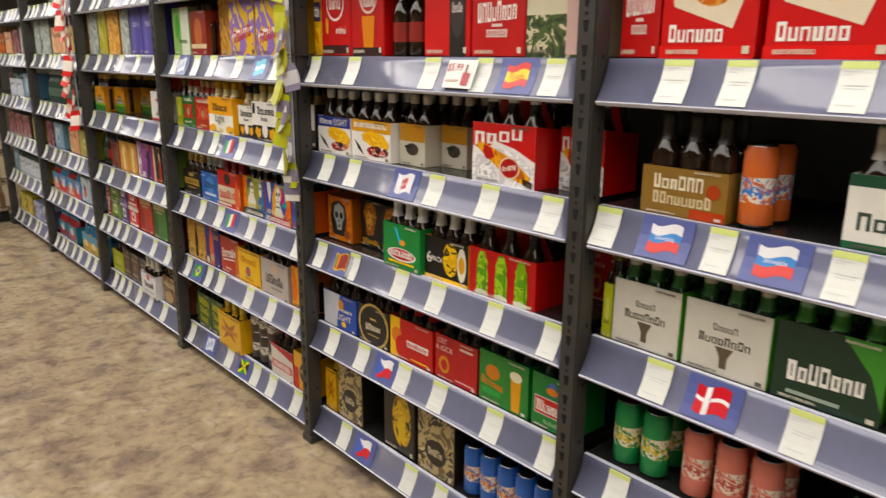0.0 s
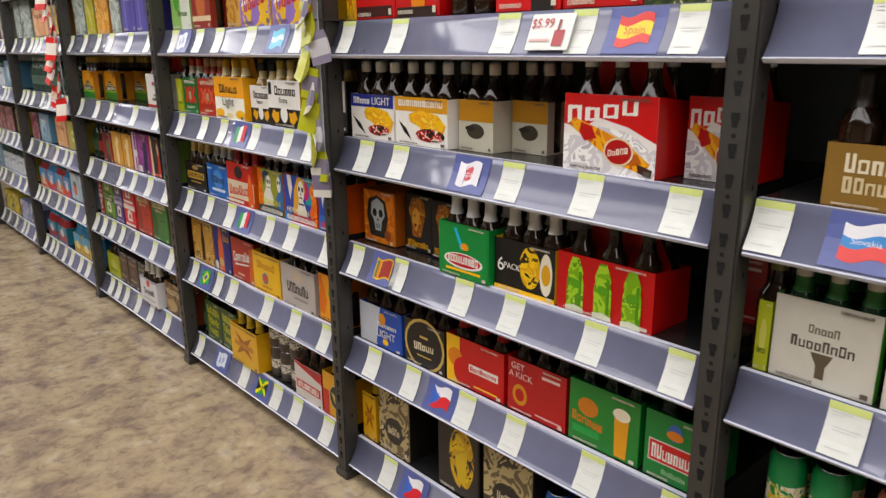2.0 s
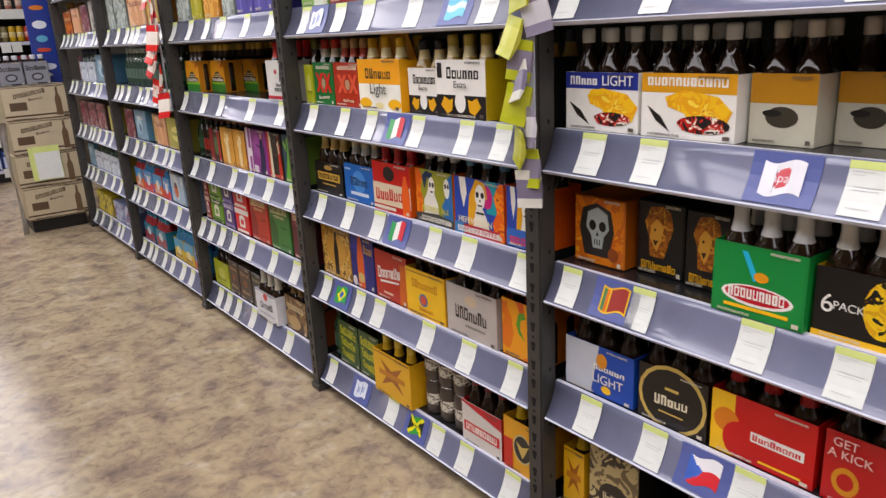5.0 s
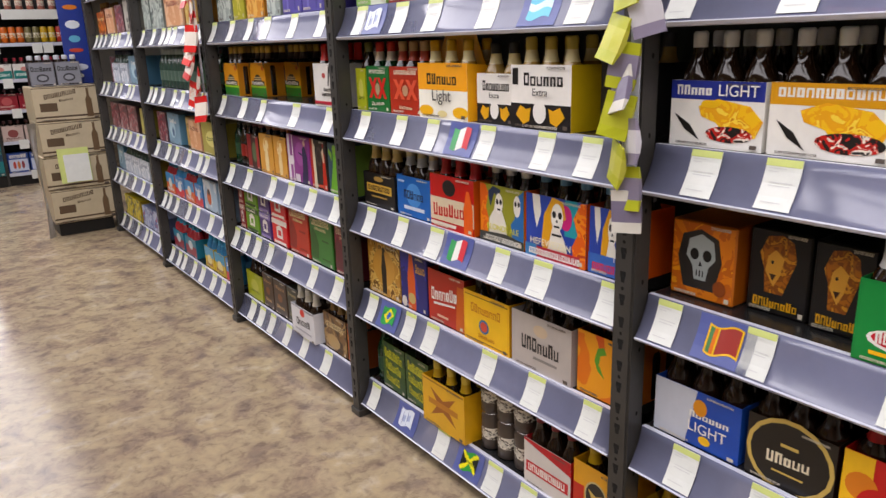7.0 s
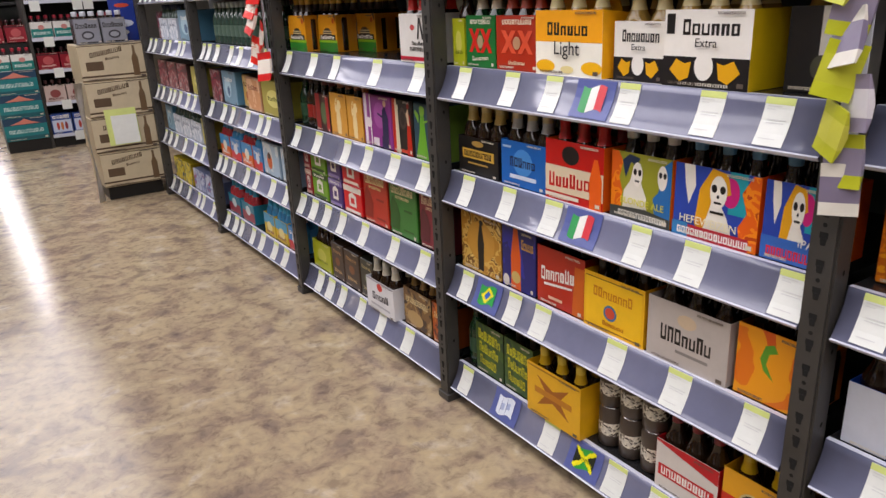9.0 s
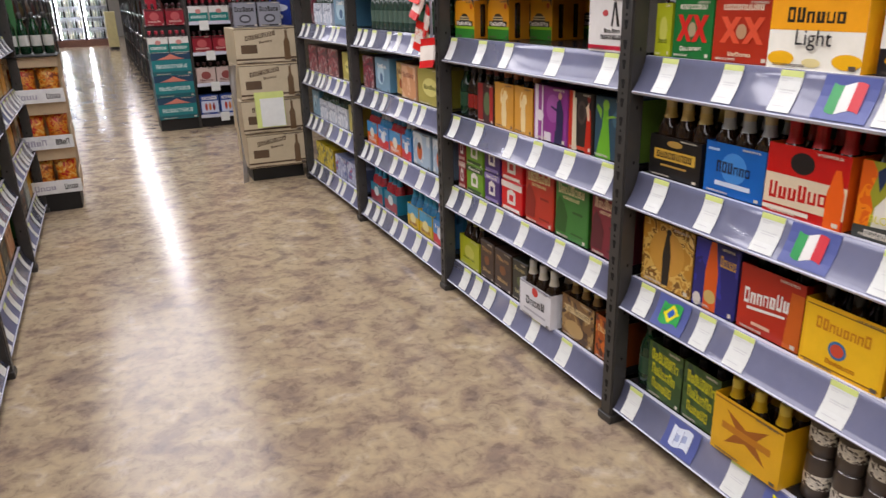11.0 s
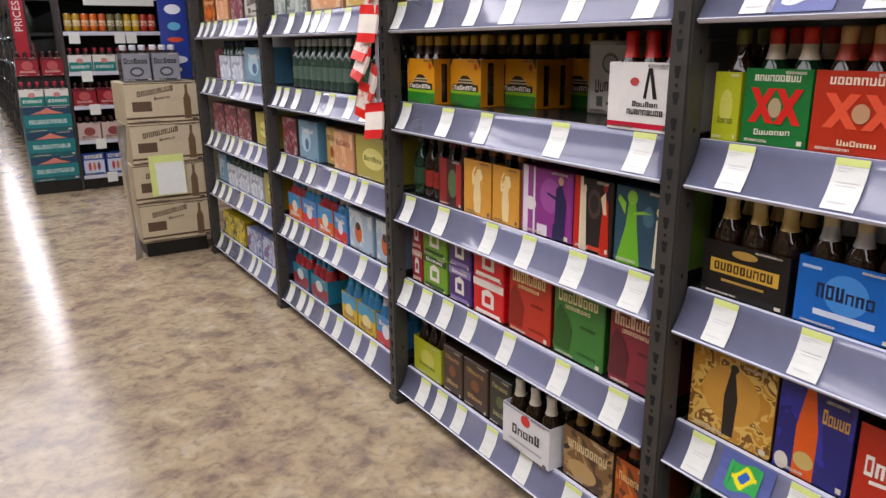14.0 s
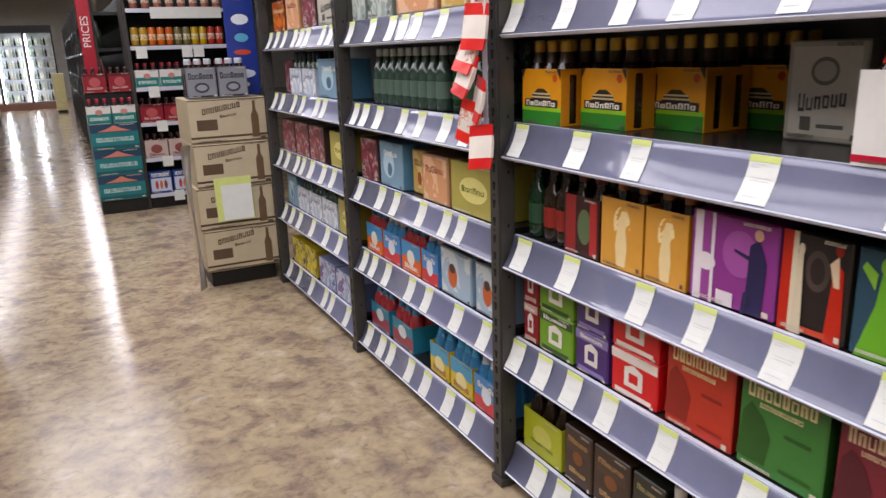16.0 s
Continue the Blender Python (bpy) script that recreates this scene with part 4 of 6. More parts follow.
style("skull_art", "basket", 0.155, "#8f8f34", [("r", 0.5, 0.5, 1, 1, "#97983a"), ("p", 0.1, 0.5, 0.2, 1, art("#d8641c", "#e8862c", "#b84a14", scale=30), [(-.5, -.5), (.3, -.5), (.5, -.1), (.2, .1), (.5, .35), (.1, .5), (-.5, .5)]), ("p", 0.42, 0.42, 0.44, 0.84, "#e6e2d6", [(-.5, -.5), (.5, -.5), (.42, -.05), (.2, .2), (.16, .5), (-.1, .46), (-.2, .2), (-.45, 0)]), ("p", 0.34, 0.8, 0.3, 0.36, "#20304e", [(-.5, .2), (-.1, .5), (.5, .4), (.3, 0), (0, .2), (-.3, -.5)]), ("e", 0.45, 0.7, 0.17, 0.36, "#f0ece2"), ("e", 0.41, 0.73, 0.055, 0.1, K), ("e", 0.49, 0.73, 0.055, 0.1, K), ("r", 0.45, 0.6, 0.07, 0.03, K), ("p", 0.86, 0.5, 0.28, 1, "#2f6aa8", [(-.3, -.5), (.5, -.5), (.5, .5), (.1, .4), (-.2, 0), (-.5, -.1)]), ("e", 0.86, 0.72, 0.15, 0.36, "#ece8de"), ("e", 0.83, 0.76, 0.05, 0.09, K), ("e", 0.9, 0.76, 0.05, 0.09, K), ("p", 0.5, 0.1, 1, 0.2, "#3a3c38", [(-.5, -.5), (.5, -.5), (.5, .2), (.1, .5), (-.5, .3)]), ("b", 0.55, 0.08, 0.8, 0.09, "#d8d4c8", 15)], cap="#e4e2de", handle=False, side="#d8701c", words=[("BLONDE ALE", 0.55, 0.28, 0.125, "#d8d254")], label="olive bottle carrier with painted skull figures")
style("blue_skull_art", "basket", 0.155, "#2c4aa0", [("r", 0.5, 0.5, 1, 1, "#2b45a2"), ("p", 0.16, 0.66, 0.26, 0.68, "#ece8de", [(-.2, .5), (.3, .5), (.4, .1), (.1, -.3), (-.1, .1)]), ("r", 0.76, 0.72, 0.2, 0.56, "#2f9aa8"), ("e", 0.68, 0.72, 0.2, 0.4, "#c8307a"), ("p", 0.5, 0.5, 0.46, 1, "#dfa526", [(-.5, -.3), (-.4, .2), (-.1, .5), (.3, .46), (.4, .2), (.1, .1), (-.05, -.2), (-.2, -.5)]), ("p", 0.55, 0.36, 0.36, 0.5, "#ece8de", [(-.5, -.5), (.5, -.5), (.3, 0), (.1, .3), (-.2, .5)]), ("e", 0.54, 0.7, 0.2, 0.44, "#f2eee4"), ("e", 0.49, 0.74, 0.065, 0.11, K), ("e", 0.59, 0.74, 0.065, 0.11, K), ("e", 0.54, 0.64, 0.03, 0.05, K), ("r", 0.54, 0.555, 0.09, 0.03, K), ("r", 0.54, 0.42, 0.16, 0.035, K), ("p", 0.9, 0.5, 0.22, 1, art("#e0661c", "#ee8c2c", "#b84612", scale=34), [(-.3, -.5), (.5, -.5), (.5, .5), (.1, .5), (-.4, .25), (-.1, 0), (-.5, -.2)]), ("r", 0.46, 0.08, 0.92, 0.18, "#b02c38"), ("r", 0.1, 0.09, 0.2, 0.2, "#3a7ab0"), ("b", 0.5, 0.08, 0.86, 0.1, W, 15)], cap="#6a9ac0", handle=False, side="#e0641c", words=[("HEFEWEIZEN", 0.44, 0.25, 0.118, "#f0e8c8")], label="blue and orange bottle carrier with a painted skull")
style("blue_skull_ipa", "basket", 0.155, "#2c4aa0", S["blue_skull_art"]["prints"][:11] + [("r", 0.5, 0.16, 1, 0.3, "#3a66b4"), ("b", 0.5, 0.12, 0.8, 0.12, "#d8303a", 9)], cap="#6a9ac0", handle=False, side="#e0641c", words=[("IPA", 0.72, 0.3, 0.18, W)], label="blue and yellow bottle carrier with a painted skull")
style("sunburst", "closed", 0.185, "#b88a42", [("r", 0.5, 0.5, 1, 1, art("#b8863c", "#d8b468", "#7a5424", "#e4c884", scale=26)), ("e", 0.5, 0.55, 0.7, 0.7, "#c9984a"), ("p", 0.5, 0.45, 0.22, 0.8, "#1c1612", [(-.1, .5), (.15, .5), (.4, .1), (.3, -.5), (-.3, -.5), (-.35, .1)]), ("e", 0.52, 0.88, 0.1, 0.1, "#241a14")], side="#5a3c1e", label="tan carton with a dark standing figure on a sunburst", cat="carton")
style("violet_bottle", "closed", 0.185, "#2c2c80", [("r", 0.5, 0.5, 1, 1, art("#26266e", "#333494", "#222258", scale=8)), ("p", 0.42, 0.5, 0.3, 1, "#d8601e", [(-.5, -.5), (.5, -.5), (.5, .05), (.2, .5), (-.2, .5), (-.5, .05)]), ("e", 0.42, 0.2, 0.28, 0.2, "#c9b070"), ("b", 0.78, 0.78, 0.36, 0.16, "#d8a85a", 5), ("e", 0.12, 0.1, 0.2, 0.2, "#d8d2c8")], side="#20205a", label="violet carton with an orange bottle picture", cat="carton")
style("red_script", "basket", 0.165, "#b0301e", [("b", 0.45, 0.58, 0.72, 0.24, W, 7, 0.1), ("p", 0.45, 0.36, 0.6, 0.06, W, [(-.5, -.5), (.5, .8), (.5, 1.4), (-.5, .3)]), ("p", 0.88, 0.42, 0.24, 0.84, "#c8641c", [(-.5, -.5), (.5, -.5), (.5, .5), (-.3, .5)]), ("r", 0.4, 0.14, 0.3, 0.05, "#e0b8a0")], side="#8a2418", label="red bottle carrier with white script lettering", cap="#1c1613", handle=False, h=0.185)
style("yellow_seal", "basket", 0.15, "#eab616", [("r", 0.5, 0.5, 0.92, 0.9, "#efc022"), ("r", 0.5, 0.93, 0.94, 0.02, "#8a5a18"), ("r", 0.5, 0.06, 0.94, 0.02, "#8a5a18"), ("b", 0.5, 0.7, 0.66, 0.18, "#c8841c", 8), ("e", 0.46, 0.38, 0.22, 0.28, "#3a6a9a"), ("e", 0.46, 0.38, 0.16, 0.2, "#c8503a"), ("b", 0.52, 0.18, 0.36, 0.08, "#b8741c", 7)], side="#d8a018", label="yellow bottle carrier with a round seal", cap="#1c1613", handle=False, h=0.185)
style("grey_gothic", "basket", 0.15, "#b3aaa4", [("r", 0.5, 0.5, 1, 1, "#b8b0aa"), ("e", 0.5, 0.76, 0.24, 0.22, "#c8b49a"), ("b", 0.5, 0.48, 0.64, 0.26, "#1c1818", 7), ("r", 0.58, 0.24, 0.4, 0.05, "#8a8480")], cap="#3a2c26", handle=False, label="silver-grey bottle carrier with black gothic lettering")
style("orange_pepper", "basket", 0.16, "#e0801a", [("r", 0.5, 0.5, 1, 1, art("#e07a1c", "#eda22a", "#d8601c", "#f0b83a", scale=6)), ("p", 0.5, 0.6, 0.3, 0.5, "#5f9a34", [(-.5, 0), (-.3, .4), (.1, .5), (.3, .3), (-.1, .2), (-.2, -.1), (.2, -.5), (-.3, -.3)])], side="#c8701a", label="orange bottle carrier with a green pepper picture", cap="#1c1613", handle=False, h=0.185)
style("green_yellow_script", "basket", 0.17, "#3b4a20", [("r", 0.5, 0.5, 1, 1, art("#2f4a22", "#3f5a2a", "#26402a", "#31525a", scale=10)), ("b", 0.5, 0.76, 0.8, 0.2, "#c8c43a", 8, -0.06), ("b", 0.48, 0.5, 0.7, 0.2, "#c8c43a", 7, -0.06), ("b", 0.45, 0.24, 0.6, 0.18, "#c0ba34", 6, -0.06)], side="#2c3a20", label="dark green bottle carrier with yellow lettering", cap="#1c1613", handle=False, h=0.185)
style("yellow_cross", "basket", 0.16, "#d8a51e", [("r", 0.5, 0.5, 1, 1, "#dcab26"), ("p", 0.5, 0.52, 0.6, 0.6, "#9a5a22", [(-.5, .5), (0, .2), (.5, .5), (.2, 0), (.5, -.5), (0, -.2), (-.5, -.5), (-.2, 0)]), ("r", 0.5, 0.52, 0.7, 0.12, "#b87a2c"), ("r", 0.5, 0.95, 0.96, 0.03, "#9a6a1c")], cap="#e0c45a", neck="#c8a030", side="#d8a51e", handle=False, label="yellow bottle carrier with a brown cross emblem")
style("red_white_stripe", "basket", 0.135, "#d6d0ca", [("p", 0.5, 0.5, 1, 1, "#b8202a", [(-.5, .5), (.5, .5), (.5, .2), (-.5, .46)]), ("r", 0.5, 0.4, 0.9, 0.24, "#c01f28"), ("b", 0.5, 0.4, 0.8, 0.16, W, 9)], cap="#8a2430", side="#a81c24", handle=False, label="white and red bottle carrier")
style("yellow_eagle", "basket", 0.16, "#e0a41a", [("e", 0.5, 0.5, 0.5, 0.56, "#c8b88a"), ("e", 0.5, 0.5, 0.44, 0.5, "#1c1714"), ("p", 0.5, 0.5, 0.34, 0.36, "#d0b468", [(-.5, .3), (0, .1), (.5, .3), (.2, -.2), (0, -.5), (-.2, -.2)]), ("r", 0.12, 0.3, 0.24, 0.6, "#c0301e")], cap="#d8bc4a", neck="#d0a838", handle=False, label="yellow bottle carrier with a black round emblem")
style("orange_green_band", "basket", 0.14, "#d8962a", [("r", 0.5, 0.15, 1, 0.3, "#2f7a2c"), ("p", 0.5, 0.3, 1, 0.1, "#8ab83a", [(-.5, -.5), (.5, -.5), (.5, .2), (0, .5), (-.5, .2)]), ("p", 0.5, 0.52, 0.56, 0.26, "#2a2014", [(-.5, -.5), (.5, -.5), (.4, .1), (.15, .5), (-.15, .5), (-.4, .1)]), ("r", 0.5, 0.56, 0.44, 0.03, "#c8b890"), ("r", 0.5, 0.5, 0.5, 0.03, "#c8b890"), ("r", 0.5, 0.39, 0.84, 0.14, "#181410"), ("b", 0.5, 0.39, 0.76, 0.1, "#ece6d8", 7), ("e", 0.86, 0.84, 0.12, 0.14, "#b8501c"), ("p", 0.05, 0.9, 0.1, 0.2, "#2a1c12", [(-.5, .5), (.5, .5), (-.5, -.5)]), ("p", 0.95, 0.9, 0.1, 0.2, "#2a1c12", [(-.5, .5), (.5, .5), (.5, -.5)])], cap="#caa24a", neck="#3a2a1c", side="#b87a24", handle=False, label="orange and green bottle carrier with a dark name band")
style("white_vintage", "closed", 0.19, "#a8a498", [("r", 0.5, 0.5, 0.86, 0.88, "#c2beb2"), ("e", 0.5, 0.7, 0.36, 0.28, "#6a675e"), ("e", 0.5, 0.7, 0.28, 0.2, "#aca89c"), ("b", 0.5, 0.42, 0.62, 0.18, "#3a3834", 6, 0.08), ("r", 0.3, 0.18, 0.14, 0.14, "#5a5850"), ("r", 0.62, 0.16, 0.34, 0.04, "#5a5850")], side="#8a877c", label="grey-white carton with a vintage line print", cat="carton")
style("white_apple", "basket", 0.145, "#dcd9d4", [("r", 0.5, 0.08, 1, 0.08, "#b8243a"), ("p", 0.62, 0.7, 0.3, 0.44, K, [(-.2, -.5), (-.05, -.5), (.1, .3), (.3, -.5), (.5, -.5), (.2, .5), (0, .5)]), ("e", 0.42, 0.72, 0.14, 0.12, "#b04a4a"), ("b", 0.6, 0.4, 0.4, 0.08, K, 6), ("b", 0.6, 0.28, 0.56, 0.08, K, 9)], cap="#c82a22", neck="#c8302a", handle=False, label="white bottle carrier with a red band and red caps")
style("amber_figure", "basket", 0.165, "#d09a4a", [("r", 0.5, 0.5, 1, 1, "#d39c4c"), ("e", 0.5, 0.66, 0.4, 0.5, art("#d39c4c", "#f0d9a4", "#b87a30", scale=30)), ("p", 0.5, 0.4, 0.36, 0.7, "#ecd4a0", [(-.2, .5), (.2, .5), (.4, -.1), (.3, -.5), (-.3, -.5), (-.4, -.1)])], cap="#b06a40", handle=False, side="#b8802f", label="amber bottle carrier with a pale figure")
style("purple_figure", "closed", 0.185, "#8a3a86", [("r", 0.1, 0.5, 0.1, 1, "#e2d8de"), ("r", 0.2, 0.5, 0.1, 1, "#93468e"), ("e", 0.2, 0.45, 0.24, 0.2, "#e6dde0"), ("r", 0.28, 0.5, 0.04, 1, "#e2d8de"), ("e", 0.6, 0.62, 0.4, 0.5, "#a0569c"), ("p", 0.78, 0.42, 0.24, 0.8, "#27224a", [(-.3, .4), (.1, .5), (.5, .2), (.4, -.5), (-.4, -.5)]), ("r", 0.45, 0.1, 0.2, 0.16, "#e2d8de"), ("e", 0.8, 0.86, 0.1, 0.12, "#c9a08a"), ("p", 0.64, 0.62, 0.2, 0.1, "#27224a", [(-.5, .5), (.5, 0), (.5, -.5), (-.5, .2)]), ("p", 0.7, 0.12, 0.1, 0.24, "#27224a", [(-.3, .5), (.5, .5), (-.1, -.5), (-.5, -.5)])], side="#8a3a86", label="purple carton with a dark figure", cat="carton")
style("black_red_figure", "closed", 0.185, "#241c1a", [("r", 0.08, 0.5, 0.16, 1, "#b8301e"), ("r", 0.2, 0.5, 0.08, 1, "#e0d2b8"), ("e", 0.55, 0.66, 0.36, 0.4, "#4a3e38"), ("e", 0.55, 0.66, 0.22, 0.26, "#2a211e"), ("p", 0.84, 0.4, 0.26, 0.8, "#b8301e", [(-.2, .5), (.3, .4), (.5, -.5), (-.5, -.5)]), ("p", 0.8, 0.7, 0.2, 0.3, "#e0c8a8", [(-.4, .2), (.2, .5), (.4, -.5), (0, -.5)]), ("r", 0.5, 0.06, 0.5, 0.06, "#c04a34"), ("e", 0.84, 0.9, 0.12, 0.12, "#8a2418"), ("p", 0.3, 0.4, 0.16, 0.8, "#d8ccb0", [(-.3, .5), (.2, .5), (.5, -.5), (-.5, -.5)]), ("e", 0.3, 0.84, 0.1, 0.12, "#d8ccb0")], side="#241c1a", label="black and red carton with a woman figure", cat="carton")
style("green_figure", "closed", 0.185, "#2c4a5a", [("p", 0.3, 0.42, 0.4, 0.84, "#6fae3a", [(-.1, .5), (.2, .5), (.3, .1), (.5, -.5), (-.6, -.5), (-.2, .1)]), ("e", 0.32, 0.86, 0.18, 0.18, "#86b84a"), ("r", 0.94, 0.5, 0.1, 1, "#ddd6b8"), ("p", 0.8, 0.35, 0.16, 0.6, "#e2dcc0", [(-.3, .5), (.3, .5), (.5, -.5), (-.5, -.5)]), ("e", 0.62, 0.66, 0.2, 0.26, "#466878"), ("e", 0.8, 0.74, 0.1, 0.12, "#d8c8a0"), ("p", 0.52, 0.68, 0.34, 0.08, "#86b84a", [(-.5, 0), (0, .5), (.5, .3), (0, 0), (-.5, -.5)]), ("p", 0.14, 0.72, 0.16, 0.3, "#86b84a", [(.5, .2), (-.3, .5), (-.5, .3), (.4, -.3)])], side="#7fa04a", label="blue-green carton with a green figure", cat="carton")
style("red_dark_pair", "basket", 0.15, "#3a1d1c", [("r", 0.2, 0.5, 0.3, 1, "#8a2a2a"), ("e", 0.6, 0.5, 0.4, 0.6, "#5a6a4a"), ("r", 0.85, 0.5, 0.2, 0.9, "#a83434")], cap="#6a2a2a", handle=False, label="dark red and green bottle carrier")
style("dark_bottles", "bottles", 0.1, "#8a2c26", [], cap="#3a2a24", label="dark beer bottle with a red paper label", cat="bottle")
style("green_bottles", "bottles", 0.1, "#2a4a34", [], glass="green", cap="#2c2c2a", label="green bottle with a dark label", cat="bottle")
style("frost_bottles", "bottles", 0.1, "#52665a", [], glass="white", cap="#c8d0cc", label="green bottle with a grey-green label", cat="bottle")
for nm, c1, c2 in (("stack_red", "#8a1f2a", "#c9a89a"), ("stack_green", "#6f9c34", "#2c4a1c"), ("stack_purple", "#43286a", "#8a7ab0"), ("stack_scarlet", "#cf2a2c", "#efe2d8")):
    style(nm, "closed", 0.118, c1, [("r", 0.5, 0.86, 1, 0.2, c2), ("p", 0.5, 0.5, 0.5, 0.5, "#e8e2da", [(-.4, -.5), (.4, -.5), (.4, .3), (0, .5), (-.4, .3)]), ("r", 0.5, 0.46, 0.2, 0.2, c1), ("r", 0.5, 0.1, 0.8, 0.1, c2), ("b", 0.5, 0.86, 0.7, 0.1, W, 5)], label="small bright carton stacked two high", cat="carton")
for nm, c1, c2, c3 in (("horse_red", "#b93a2a", "#8a2018", "#ead9a0"), ("horse_green", "#3f7a38", "#28561f", "#e6d8a8"), ("horse_wine", "#7f2836", "#571a26", "#e6c8a8")):
    style(nm, "closed", 0.205, c1, [("b", 0.5, 0.84, 0.8, 0.16, c3, 8, 0.02), ("b", 0.5, 0.7, 0.5, 0.05, c3, 9), ("p", 0.25, 0.4, 0.5, 0.6, c2, [(-.5, -.5), (.2, -.5), (.3, 0), (.1, .3), (-.2, .5), (-.4, .3)]), ("r", 0.7, 0.5, 0.3, 0.04, c2), ("r", 0.7, 0.14, 0.36, 0.03, c2)], side=c2, label="tall printed cider carton with a horse shape", cat="carton")
style("lime_low", "basket", 0.13, "#a9b03a", [("r", 0.5, 0.5, 1, 1, "#adb43c"), ("e", 0.5, 0.5, 0.5, 0.5, "#c8c868"), ("b", 0.5, 0.3, 0.6, 0.1, "#5a6a20", 6)], cap="#6a6a2a", handle=False, label="lime-green bottle carrier")
style("brown_cider", "closed", 0.165, "#3c2a20", [("r", 0.5, 0.7, 0.8, 0.24, "#4a3428"), ("b", 0.5, 0.78, 0.7, 0.1, "#b08a5a", 6), ("e", 0.5, 0.5, 0.36, 0.24, "#7a4a24"), ("b", 0.5, 0.24, 0.6, 0.1, "#c0a070", 5)], side="#2c1f18", label="dark brown carton with tan print", cat="carton")
style("olive_cider", "closed", 0.165, "#2c2c22", [("b", 0.5, 0.8, 0.7, 0.1, "#a89c70", 6), ("e", 0.5, 0.5, 0.36, 0.24, "#56603a"), ("b", 0.5, 0.24, 0.6, 0.1, "#b0a880", 5)], side="#20201a", label="dark olive carton with pale print", cat="carton")
style("white_cidre", "basket", 0.13, "#dcdce0", [("e", 0.5, 0.82, 0.2, 0.26, "#c83a34"), ("b", 0.52, 0.5, 0.6, 0.24, "#2c2c34", 5, 0.04), ("r", 0.5, 0.2, 0.7, 0.06, "#b0b0b8"), ("r", 0.5, 0.97, 1, 0.05, "#9a9aa4")], cap="#d0ccc4", neck="#c9c2b0", handle=False, label="white bottle carrier jutting over the shelf edge")
style("tan_cider", "basket", 0.15, "#5a4430", [("r", 0.5, 0.5, 1, 1, art("#4a3626", "#7a5c3a", "#a88a5c", "#38281c", scale=14)), ("b", 0.5, 0.7, 0.8, 0.16, "#d8c69a", 9), ("e", 0.4, 0.25, 0.6, 0.4, "#b89a68")], cap="#d0bc7a", neck="#8a6a3a", handle=False, label="brown and tan bottle carrier")
style("rust_cider", "basket", 0.15, "#7a3c1c", [("r", 0.5, 0.5, 1, 1, art("#5a2c18", "#a8521f", "#c87a34", "#3a1e14", scale=14)), ("b", 0.5, 0.7, 0.8, 0.16, "#e0c08a", 8), ("e", 0.5, 0.3, 0.5, 0.3, "#d0702a")], cap="#b08a4a", neck="#8a4a2a", handle=False, label="rust-brown bottle carrier")
style("blue_red_cooler", "basket", 0.12, "#4a86c0", [("r", 0.5, 0.2, 1, 0.4, "#c8363c"), ("e", 0.5, 0.5, 0.4, 0.5, "#e0e6ee"), ("b", 0.5, 0.75, 0.7, 0.16, W, 6)], glass="blue", cap="#c8303c", neck="#d8dce6", handle=False, label="blue and red bottle carrier with coloured bottles")
style("orange_cooler", "basket", 0.12, "#d8662c", [("r", 0.5, 0.75, 1, 0.5, "#4a90c4"), ("e", 0.5, 0.5, 0.4, 0.5, "#e8e2d4"), ("b", 0.5, 0.2, 0.7, 0.16, W, 6)], glass="red", cap="#c02a34", neck="#5a9ac8", handle=False, label="orange and blue bottle carrier")
style("pale_blue_box", "closed", 0.17, "#93a6b6", [("r", 0.5, 0.5, 0.94, 0.9, art("#a8bccc", "#d0d8dc", "#7f9ab4", scale=8)), ("e", 0.4, 0.45, 0.3, 0.5, "#c8663a"), ("e", 0.4, 0.6, 0.2, 0.2, "#3a2a2a")], side="#8fa6ba", label="pale blue carton with an orange picture", cat="carton")
style("teal_cooler", "basket", 0.11, "#2c7a94", [("r", 0.5, 0.3, 1, 0.5, "#8a2a3a"), ("e", 0.5, 0.6, 0.4, 0.5, "#cfd8da")], glass="red", cap="#3a9ac0", neck="#3a8ab0", handle=False, label="teal and dark red bottle carrier")
style("yellow_cooler", "basket", 0.12, "#d2b43c", [("r", 0.5, 0.76, 1, 0.46, "#4a9ac0"), ("e", 0.5, 0.4, 0.5, 0.5, "#e8dca0"), ("b", 0.5, 0.2, 0.7, 0.16, "#8a4a2a", 6)], glass="blue", cap="#3aa4d0", neck="#4aa8d4", handle=False, label="yellow and blue bottle carrier")
style("tan_box", "closed", 0.165, "#b39a5e", [("r", 0.5, 0.5, 0.9, 0.9, art("#c8a860", "#dcc488", "#b0883c", scale=9)), ("b", 0.5, 0.7, 0.7, 0.14, "#7a4a24", 6), ("e", 0.5, 0.35, 0.3, 0.3, "#a8542c")], side="#a88a48", label="tan carton with a brown print", cat="carton")
style("peach_box", "closed", 0.165, "#b48c70", [("r", 0.5, 0.5, 0.9, 0.9, art("#d29c74", "#e4bc98", "#b87850", scale=9)), ("b", 0.5, 0.7, 0.7, 0.14, "#8a3a24", 6)], side="#b08058", label="peach coloured carton", cat="carton")
style("lemon_box", "closed", 0.165, "#aea45a", [("e", 0.5, 0.5, 0.6, 0.5, "#e0d88c"), ("b", 0.5, 0.5, 0.5, 0.12, "#6a6a20", 6)], side="#a39a4a", label="lemon-yellow carton", cat="carton")
style("sky_box", "closed", 0.175, "#7d9cb0", [("e", 0.4, 0.5, 0.5, 0.6, "#b9d2dc"), ("b", 0.5, 0.75, 0.6, 0.12, W, 6), ("e", 0.45, 0.4, 0.2, 0.3, "#4a6a8a")], side="#5a88a4", label="sky-blue carton", cat="carton")
